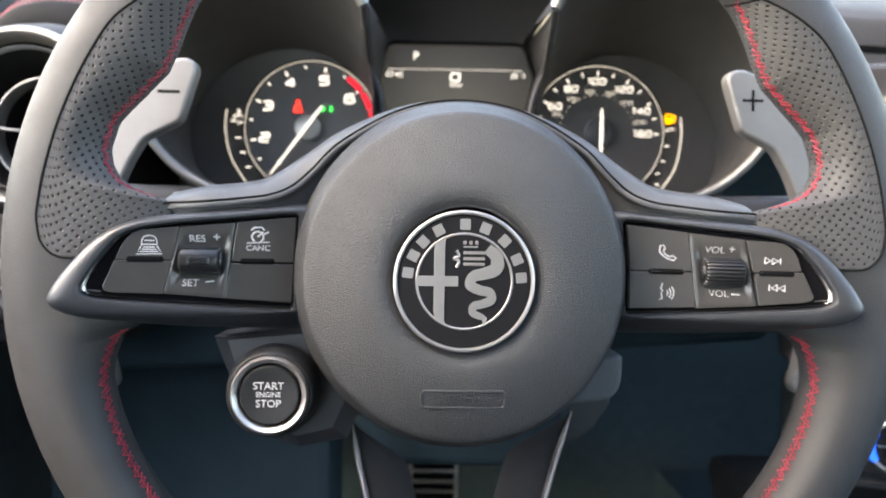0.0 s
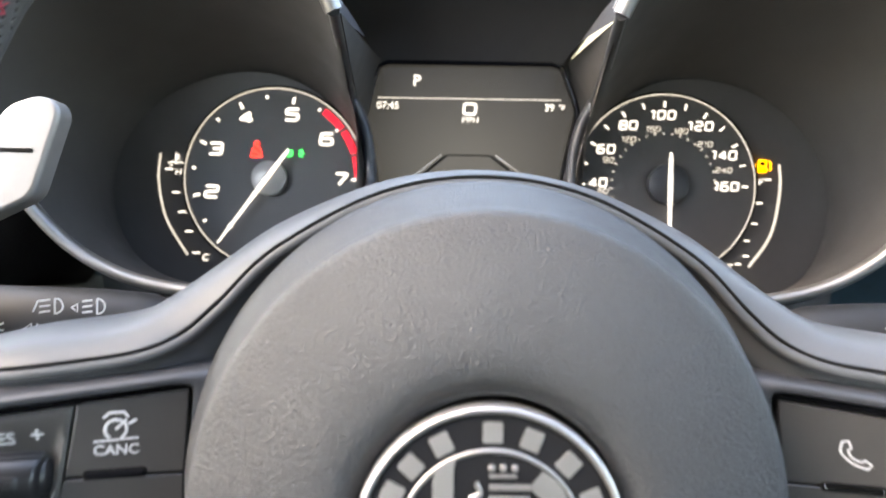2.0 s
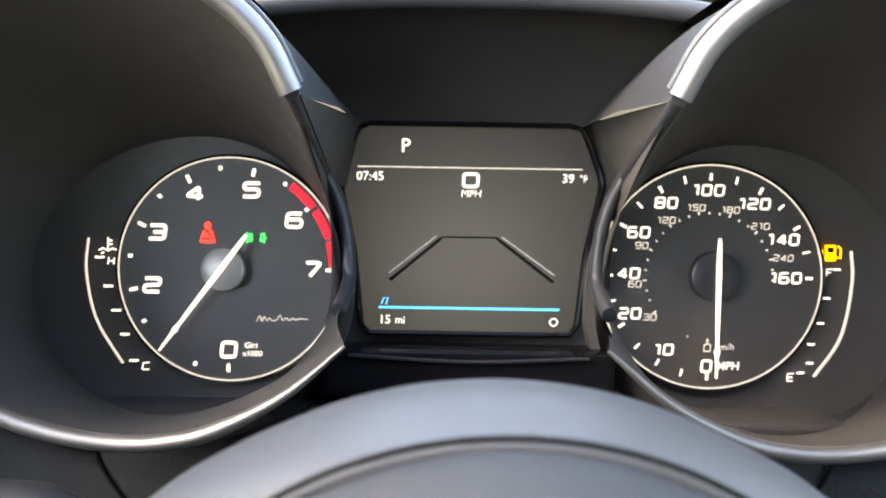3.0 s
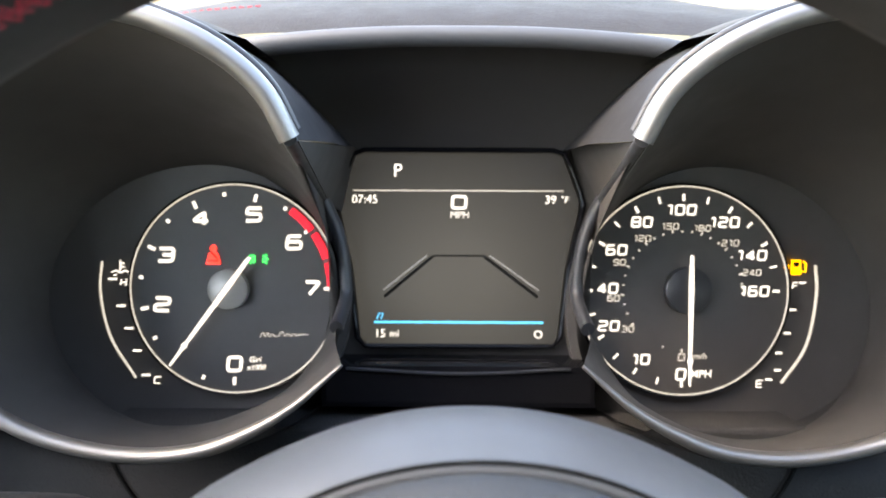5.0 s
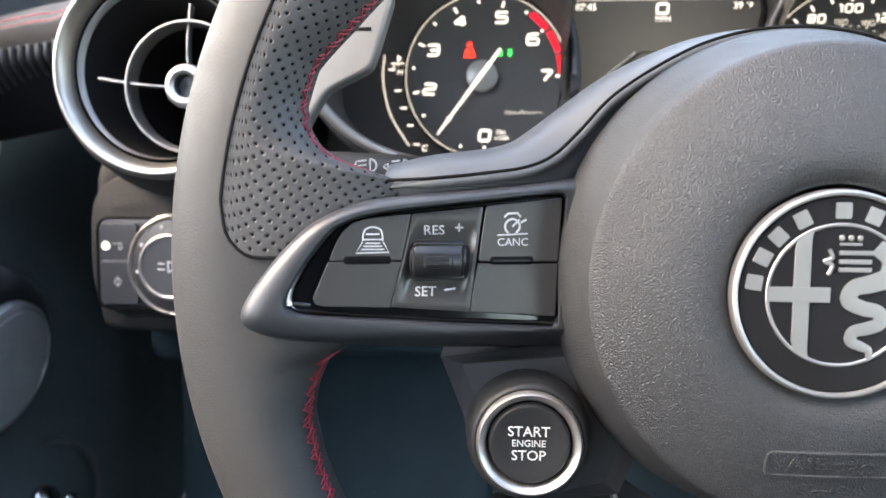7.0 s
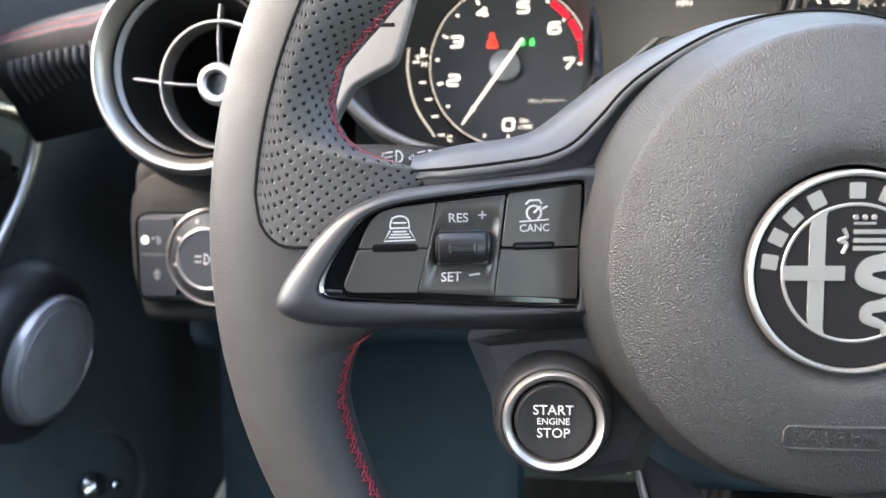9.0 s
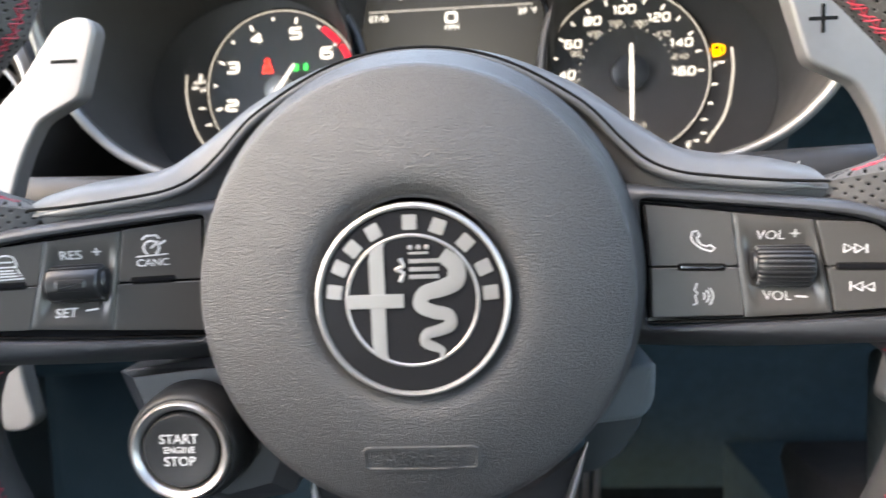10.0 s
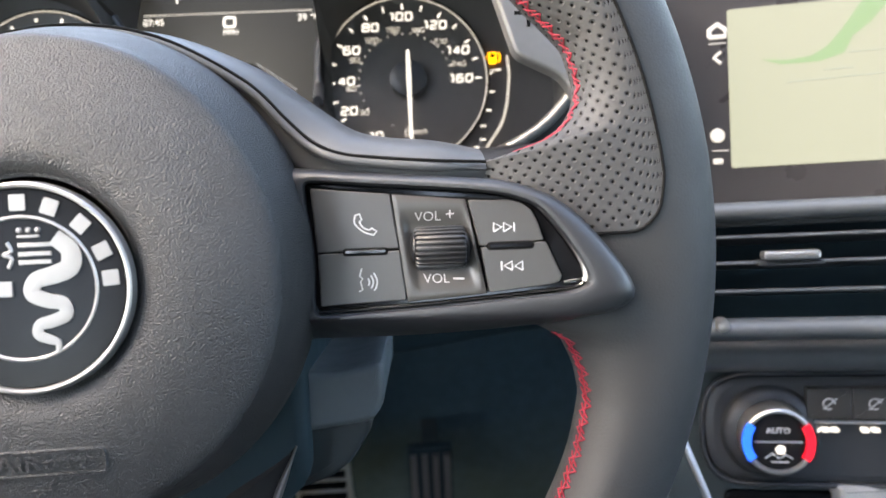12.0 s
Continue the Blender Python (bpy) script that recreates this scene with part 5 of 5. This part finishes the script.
part("vent_ring", lathe(spline([(56.6, VW - 30), (56.6, VW - 5), (55.8, VW - 1), (53.6, VW + 1.8), (51.0, VW + 0.4), (48.4, VW - 4), (47.4, VW - 8)], 5), 96, VR), VENT_RING, vent, "satin silver outer ring")
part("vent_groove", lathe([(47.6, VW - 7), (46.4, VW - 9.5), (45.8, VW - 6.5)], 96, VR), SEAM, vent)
part("vent_bezel", loft([ring_of(46.0, VR, VW - 7), ring_of(45.4, VR, VW - 5.8), ring_of(44.9, towards(0.03), VW - 6.2), ring_of(44.2, towards(0.08), VW - 8.0)]), EDGE_METAL, vent, "grey inner bezel")
# near-black colour puts the shade into the vent's inside
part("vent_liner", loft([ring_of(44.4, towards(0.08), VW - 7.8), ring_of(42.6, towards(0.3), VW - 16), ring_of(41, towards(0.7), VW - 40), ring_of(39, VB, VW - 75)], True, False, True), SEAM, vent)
part("middle_ring", lathe(spline([(31.9, VW - 9), (33.0, VW - 3), (33.8, VW), (33.0, VW + 1.4), (32.0, VW), (31.4, VW - 9)], 4), 80, VB), EDGE_METAL, vent, "grey inner ring")
for a, far, rise in ((90, 42, 0), (180, 50, 5), (270, 38, 0), (0, 34, 0)):
    c, s = math.cos(radians(a)), math.sin(radians(a))
    bm = tube(spline([(VB[0] + c * 9, VB[1] + s * 9, VW - 2), (VB[0] + c * 24, VB[1] + s * 24 + rise * 0.2, VW - 2), (VB[0] + c * far, VB[1] + s * far + rise, VW - 6)], 4), 0.9, 10, flat=3.0)
    part("vent_vane", bm, EDGE_METAL, vent, "slim chrome vane")
part("vent_knob", lathe(spline([(8.4, VW - 18), (9.8, VW - 8), (11.2, VW + 0.5), (10.4, VW + 4.0), (8.0, VW + 5.2), (6.0, VW + 3.6)], 4), 48, VB), SILVER, vent, "silver centre knob")
part("knob_hollow", lathe([(6.2, VW + 3.8), (5.2, VW - 1), (0.01, VW - 2)], 32, VB), SHELL, vent)
part("vent_housing", lathe([(56.8, VW - 4), (60, VW - 10), (66, VW - 30), (72, VW - 110)], 80, VR), DASH, vent)

# lamp switch panel
LW = -200.0
lamp = thing("lamp_switch_panel", (-295, -25, LW - 15), "black lamp switch panel with rotary knob on the dash", "switch panel")
part("surround", box(-345, -236, -60, 34, LW - 60, LW - 5, 20, radius=32), DASH, lamp, "soft black surround below the air vent")
part("panel", box(-331, -242, -49, 4.5, LW - 20, LW - 2, 2, radius=8), SHELL, lamp)
part("panel_joint", tube([(x, y, LW - 2.6) for x, y in resample(rounded([(-331, -49), (-242, -49), (-242, 4.5), (-331, 4.5)], 8), 90)], 0.9, 6, closed=True), SEAM, lamp)
for y0, y1 in ((-19.8, 1.5), (-46, -21)):
    part("key", box(-328, -305, y0, y1, LW - 3, LW + 0.4, 0.6, radius=3), SHELL, lamp)
part("key_gap", box(-327, -306, -20.8, -20.0, LW - 3, LW + 0.6, 0.1), GREY, lamp)
part("indicator", lathe([(0.01, LW + 1.7), (2.2, LW + 1.6), (2.6, LW + 1)], 20, (-323.8, -11.6)), LIT, lamp, "small lit white lamp")
strokes("lamp_symbol", [arc(-315.6, -11.8, 2, 90, -90, 6), [(-315.6, -9.8), (-315.6, -13.8)], [(-319.5, -10.4), (-317, -10.4)]], 0.6, (0, 0), PRINT, lamp, None, LW + 1.3)
strokes("lamp_symbol", [arc(-316.8, -32.5, 2, 0, 350, 12), [(-316.8, -36), (-316.8, -29)]], 0.6, (0, 0), PRINT, lamp, None, LW + 1.3)
part("knob_ring", lathe([(30, LW - 6), (29.8, LW + 2.6), (28.6, LW + 3.6), (27.4, LW + 2.5), (27.2, LW - 4)], 64, (-280, -22)), SILVER, lamp, "silver ring round the knob")
part("knob", lathe([(27.2, LW), (26.4, LW + 4), (19.4, LW + 5.5), (18.4, LW + 11), (17.6, LW + 12), (0.01, LW + 11.6)], 64, (-280, -22)), SHELL, lamp, "black rotary knob")
part("knob_arc", tube([(x, y, LW + 11.6) for x, y in arc(-280, -22, 17.6, 0, 355, 60)], 1.1, 8, closed=True), SILVER, lamp, "silver inner ring of the knob")
strokes("lamp_symbol", [arc(-281, -22, 3.0, 90, -90, 8) + [(-281, -25), (-281, -19)], [(-287, -20.4), (-283, -20.4)], [(-287, -23.6), (-283, -23.6)]], 0.8, (0, 0), STALK_PRINT, lamp, None, LW + 12)
for a in (110, 150, 190):
    part("knob_mark", lathe([(0.01, 0.4), (1.0, 0.3), (1.3, -0.4)], 12, (-280 + 23 * math.cos(radians(a)), -22 + 23 * math.sin(radians(a))), low=LW + 5.0), STALK_PRINT, lamp)

# centre stack, turned a little towards the driver
STACK = W @ Matrix.Translation((0.262, 0, -0.186)) @ pose(0, 0, 0, 0, -13, 0) @ Matrix.Translation((-0.262, 0, 0.186))
XW = -186.0
centre = thing("centre_screen", (330, 60, XW - 25), "wide centre touch screen showing a pale map", "touch screen", base=STACK)
part("screen_body", box(238, 520, 6, 132, XW - 30, XW, 4, radius=8), SCREEN_GLASS, centre, "piano black screen surround")
part("screen_panel", box(272, 498, 27.5, 110, XW - 1, XW + 0.4, 0.1, radius=1.5), MAP, centre, "lit pale green map")
part("map_park", slab([(288, 83), (300, 81.5), (312, 82.5), (320, 87), (327, 95), (338, 110), (352, 110), (340, 97), (332, 91), (328, 83), (316, 79.5), (298, 79.5)], XW, XW + 0.6, 0.05), MAP_GREEN, centre)
for a, b in (((330, 83), (420, 83.5)), ((300, 70), (450, 74)), ((360, 30), (380, 108)), ((318, 75), (332, 75.2))):
    part("map_line", tube([(*a, XW + 0.45), (*b, XW + 0.45)], 0.35, 4, flat=0.4), MAP_GREY, centre)
strokes("home_symbol", [[(263.6, 96.4), (263.6, 100), (267.6, 103), (271.4, 100), (271.4, 96.4), (263.6, 96.4)]], 2.4, (-0.6, 0), LIT_DIM, centre, None, XW + 0.3)
strokes("back_symbol", [[(268.4, 88.6), (265, 85.6), (268.4, 82.6)]], 1.9, (0, 0), LIT_DIM, centre, None, XW + 0.3)
for y in (93, 37):
    strokes("menu_line", [[(262.4, y), (271, y)]], 0.6, (0, 0), LIT_DIM, centre, None, XW + 0.3)
part("pin_symbol", lathe([(0.01, XW + 0.6), (3.4, XW + 0.5), (3.8, XW)], 20, (265.6, 45)), LIT_DIM, centre)
part("menu_symbol", box(263, 268, 30, 33, XW - 0.2, XW + 0.4, 0.1, radius=1), LIT_DIM, centre)
part("screen_tab", box(272, 275, 62, 76, XW, XW + 0.8, 0.2, radius=1), MAP, centre)

# centre vents
NW = -178.0
vents = thing("centre_air_vent", (330, -20, NW - 40), "wide black centre air vents with horizontal slats", "air vent", base=STACK)
part("vent_box", box(232, 520, -70, 6, NW - 70, NW - 55, 3), FOOTWELL, vents)
part("upper_bar", tube([(238, 4.2, NW - 5), (520, 4.2, NW - 5)], 5.2, 20, flat=1.3), MID_GREY, vents, "grey bar above the vents")
part("upper_bar_foot", box(236, 520, -3.6, 1, NW - 45, NW - 8, 1), SHELL, vents)
for y in (-8.9, -22.6, -37.4):
    bm = box(238, 520, -0.9, 0.9, -34, 0, 0.5)
    for v in bm.verts:
        v.co = Vector((v.co.x, v.co.y + y + 0.3 + 0.16 * v.co.z, v.co.z + NW - 3))
    slat = part("slat", bm, SHELL, vents, "thin black slat")
    part("slat_edge", tube([(238, y, NW - 2.6), (520, y, NW - 2.6)], 0.8, 8), MID_GREY, slat)
tab = part("slat_tab", box(284.5, 312.5, -21.2, -16.6, NW - 6, NW + 1.5, 1.6, radius=2.0), SILVER, vents, "silver vent tab")
part("tab_foot", box(282, 315, -24.6, -21.2, NW - 8, NW - 1, 1.2, radius=1.5), SHELL, tab)
part("lower_bar", tube([(238, -57.6, NW - 4), (520, -57.6, NW - 4)], 5.8, 20, flat=1.3), MID_GREY, vents, "grey bar below the vents")
part("bar_end", lathe([(0.01, 4), (2.6, 3.6), (3.6, 2), (3.8, -6)], 20, (263.5, -54.6), low=NW + 1), SILVER, vents)
part("end_cap", box(228, 240, -70, 10, NW - 60, NW - 8, 4, radius=4), SHELL, vents)

# climate panel
CW = -200.0
climate = thing("climate_panel", (340, -115, CW - 30), "black climate control panel with a silver-ringed dial", "climate panel", base=STACK)
part("panel", box(257, 520, -150, -88, CW - 40, CW - 10, 5, radius=26), SHELL, climate, "black panel")
part("panel_edge", tube([(x, y, CW - 11.5) for x, y in rounded([(520, -87), (257, -87), (256, -151), (520, -151)], 27, 10)[6:-6]], 1.6, 8), SHELL, climate)
part("surround", box(236, 520, -175, -82, CW - 60, CW - 17, 4, radius=10), DARK, climate)
part("lower_recess", box(268, 520, -172, -156, CW - 20, CW - 15, 1.5, radius=6), GLOSS, climate)
part("upper_ledge", tube([(236, -75.5, CW - 6), (520, -75.5, CW - 6)], 9.5, 24, flat=1.0), SATIN, climate, "soft grey ledge above the panel")
KC = (292.4, -120.0)
part("dial_pod", lathe([(27, CW - 14), (26, CW - 8), (23, CW - 5), (19, CW - 4)], 64, KC), SHELL, climate)
knob = part("dial", lathe([(18.6, CW - 6), (18.5, CW + 8), (18.0, CW + 10.4), (17.0, CW + 11.2), (15.8, CW + 11.0), (15.2, CW + 9)], 64, KC), SILVER, climate, "silver-ringed temperature dial")
part("dial_face", lathe([(15.6, CW + 9.6), (0.01, CW + 9.8)], 48, KC), ENAMEL, climate)
for mat, a0, a1 in ((LIT_BLUE, 145, 215), (LIT_RED, 35, -35)):
    bm = loft([[(x, y, CW + z) for x, y in arc(*KC, r, a0, a1, 14)] for r, z in ((13.8, 9.9), (14.0, 11.6), (18.2, 11.6), (18.6, 10.2))], closed=False)
    part("temperature_arc", bm, mat, knob, "lit blue arc" if mat is LIT_BLUE else "lit red arc")
part("dial_line", box(KC[0] - 12, KC[0] + 12, KC[1] - 0.6, KC[1] + 0.4, CW + 9, CW + 10.3, 0.1), TRIM, knob)
lettering("label_text", "AUTO", 4.4, (KC[0], KC[1] + 6, CW + 10), STALK_PRINT, knob, bold=0.02)
part("lit_dot", lathe([(0.01, CW + 10.6), (2.2, CW + 10.4), (2.6, CW + 9.8)], 16, (KC[0] + 1, KC[1] - 4.4)), LIT, knob)
strokes("fan_symbol", [[(-7, -9), (-3.5, -6.4), (0, -9), (3.5, -7), (7, -9)], [(-4, -11), (5, -11)]], 0.8, KC, STALK_PRINT, knob, None, CW + 10)
for i, x in enumerate((311, 334, 357, 380, 403)):
    k = part("climate_key", box(x, x + 22.5, -111.5, -94.5, CW - 12, CW - 4, 0.6, radius=0.8), BUTTON, climate)
    strokes("key_symbol", [arc(x + 11, -103, 3.0, 0, 300, 10), [(x + 8, -106), (x + 15, -100)]], 0.7, (0, 0), STALK_PRINT, climate, None, CW - 3.9)
    for d in ((-4.6, 0.3, 5.2) if i == 0 else (-2.6, 2.6)):
        part("key_lamp", box(x + 9.5 + d - 2.0, x + 9.5 + d + 2.0, -119.4, -117.2, CW - 10, CW - 6, 0.3, radius=1), LIT, climate)
part("chrome_line", tube([(311, -113.4, CW - 6), (520, -113.4, CW - 6)], 1.0, 6), TRIM, climate)
console = thing("centre_console", (330, -220, -150), "black centre console beside the footwell with silver edging", "centre console")
part("console_side", slab(resample(rounded([(232, -178), (560, -178), (560, -420), (280, -420)], 12), 90), -360, -175, 6), DASH, console)
part("console_edge", tube(spline([(238, -96, -204), (247, -122, -200), (262, -164, -196), (284, -232, -188)], 6), 2.0, 8), TRIM, console, "thin silver edging")
part("tunnel", box(290, 500, -480, -300, -700, 300, 20), HAZE_CARPET, console, "dark carpeted tunnel side")
part("tray", box(330, 430, -165, -150, CW - 30, CW + 10, 3, radius=3), HEADLINER, console)

# pedals and footwell
def world_box(x0, x1, y0, y1, z0, z1):
    bm = bmesh.new()
    bmesh.ops.create_cube(bm, size=1.0)
    for v in bm.verts:
        v.co = Vector(((x0 + x1) / 2 + v.co.x * (x1 - x0), (y0 + y1) / 2 + v.co.y * (y1 - y0), (z0 + z1) / 2 + v.co.z * (z1 - z0))) * 1000
    return bm


HERE = Matrix.Identity(4)
for name, x, z, w, h, label in (("brake_pedal", -0.014, 0.171, 0.061, 0.062, "aluminium brake pedal with black rubber strips"), ("accelerator_pedal", 0.105, 0.15, 0.048, 0.14, "black accelerator pedal with grey metal strips")):
    pedal = thing(name, (x * 1000, 800, z * 1000 - h * 500), label, "pedal", "pedals", base=HERE)
    plate = part("pedal_plate", world_box(x - w / 2, x + w / 2, 0.8, 0.81, z - h / 2, z + h / 2), PEDAL if name == "brake_pedal" else FOOTWELL, pedal)
    for k in range(4):
        if name == "brake_pedal":
            zz = z - h / 2 + h * (k + 0.5) / 4
            part("rubber_strip", world_box(x - w * 0.42, x + w * 0.42, 0.794, 0.8005, zz - 0.0028, zz + 0.0028), SEAM, pedal)
        else:
            xx = x - w / 2 + w * (k + 0.5) / 4
            part("rubber_strip", world_box(xx - 0.0035, xx + 0.0035, 0.794, 0.8005, z - h * 0.45, z + h * 0.45), GREY, pedal)
    part("pedal_arm", world_box(x - 0.01, x + 0.01, 0.81, 0.935, z - 0.01, z + 0.01), DARK, pedal)

# ---- door and cabin shell ----
door = thing("driver_door", (-520, 0, 0), "black driver door panel with silver pull and speaker", "car door", base=HERE)
part("door_panel", world_box(-0.56, -0.48, -1.58, 0.9, 0.1, 0.68), DOOR, door, "dark door panel")
part("door_top", world_box(-0.56, -0.465, -1.58, 0.86, 0.66, 0.72), DASH, door, "leather door top")


part("mirror_corner", world_box(-0.535, -0.495, 0.861, 1.06, 0.66, 0.80), DASH, door, "dark corner panel at the door mirror")


def facing_disc(name, at, normal, rings, mat, label=""):
    """A round trim on the door; rings: (radius, height) in metres."""
    n = Vector(normal).normalized()
    a = n.cross(Vector((0, 0, 1))).normalized()
    b = a.cross(n)
    loops = [[(Vector(at) + n * h + r * (a * math.cos(t) + b * math.sin(t))) * 1000 for t in np.linspace(0, 2 * math.pi, 49)[:-1]] for r, h in rings]
    return part(name, loft(loops, True, False, rings[-1][0] < 0.002), mat, door, label)


SN = (1.0, -0.034, -0.214)
SP = (-0.456, 0.581, 0.445)
facing_disc("speaker_rim", SP, SN, [(0.074, -0.034), (0.07, -0.016), (0.062, -0.008), (0.055, -0.006), (0.05, -0.008)], SHELL)
facing_disc("speaker_ring", SP, SN, [(0.051, -0.008), (0.0498, -0.001), (0.0475, 0.001), (0.0455, -0.002)], TRIM, "satin speaker ring")
facing_disc("speaker_grille", SP, SN, [(0.0458, -0.002), (0.044, 0.002), (0.03, 0.003), (0.001, 0.003)], GRILLE, "round grey speaker grille")
facing_disc("lower_speaker", (-0.475, 0.6, 0.3), (0.9, -0.2, 0.3), [(0.05, 0), (0.048, 0.006), (0.044, 0.006), (0.043, 0.0)], SATIN)
facing_disc("chrome_stud", (-0.47, 0.585, 0.31), (0.9, -0.3, 0.4), [(0.012, 0), (0.011, 0.006), (0.006, 0.009), (0.001, 0.01)], CHROME)
facing_disc("chrome_stud", (-0.47, 0.612, 0.285), (0.9, -0.3, 0.4), [(0.005, 0), (0.0045, 0.004), (0.001, 0.005)], CHROME)
part("door_pull", tube([Vector(p) * 1000 for p in spline([(-0.468, 0.46, 0.655), (-0.465, 0.59, 0.64), (-0.464, 0.636, 0.624), (-0.464, 0.647, 0.603), (-0.464, 0.629, 0.582), (-0.464, 0.6, 0.562), (-0.466, 0.56, 0.538), (-0.47, 0.5, 0.505)], 8)], 5, 10), SILVER, door, "silver door pull")
# shade behind the pull, drawn as a near-black rod
part("pull_shade", tube([Vector(p) * 1000 for p in spline([(-0.478, 0.45, 0.62), (-0.476, 0.56, 0.605), (-0.476, 0.61, 0.59), (-0.478, 0.56, 0.555)], 8)], 16, 10), SEAM, door)
for off in (0, 0.009):
    part("stitching", dashes([Vector((-0.4645, y, 0.676 - off - 0.06 * (y - 0.65))) * 1000 for y in (0.1, 0.4, 0.65, 0.84)], 0.7), THREAD, door)

floor = single("floor", world_box(-0.6, 1.3, -1.6, 1.4, -0.03, 0.0), CARPET, (0, 0, 0), "dark carpet floor of the footwell", "floor", kind="structure", base=HERE)
single("wall_firewall", world_box(-0.6, 1.3, 0.93, 0.97, 0.0, 0.62), HAZE_CARPET, (0, 950, 0), "dark carpeted firewall", "wall", kind="structure", base=HERE)
single("wall_passenger_door", world_box(1.24, 1.3, -1.6, 1.0, 0.0, 0.76), DASH, (1270, 0, 0), "dark passenger side door", "wall", kind="structure", base=HERE)
# added out of view: closes the rear so less light reaches the hub
single("wall_rear", world_box(-0.6, 1.3, -1.62, -1.58, 0.0, 1.249), DASH, (0, -1600, 0), "unseen dark wall that blocks light from behind", "wall", kind="structure", base=HERE)
# unseen pillars, sized by the side light they hold back
single("wall_rear_door", world_box(-0.6, -0.561, -0.72, -0.42, 0.721, 1.249), DASH, (-580, -500, 721), "unseen dark pillar before the rear door", "wall", kind="structure", base=HERE)
single("wall_passenger_pillar", world_box(1.24, 1.3, -0.8, -0.68, 0.761, 1.249), DASH, (1270, -740, 761), "unseen dark passenger door pillar", "wall", kind="structure", base=HERE)
# unseen roof, its front edge set for light from above
single("ceiling", world_box(-0.6, 1.3, -1.6, 0.13, 1.25, 1.29), HEADLINER, (0, -600, 1200), "unseen pale cloth headliner", "ceiling", kind="structure", base=HERE)

for side, x0, x1 in (("driver", -0.56, -0.47), ("passenger", 1.26, 1.17)):
    path = [Vector(p) * 1000 for p in spline([(x0, 1.0, 0.74), (x0 + (x1 - x0) * 0.3, 0.8, 0.92), (x0 + (x1 - x0) * 0.7, 0.55, 1.12), (x1 + (x1 - x0) * 0.1, 0.12, 1.29)], 6)]
    single("wall_pillar_" + side, tube(path, 45, 14, flat=0.8), HEADLINER, (x0 * 1000, 1000, 740), "grey cloth-trimmed windscreen pillar", "pillar", kind="structure", base=HERE)
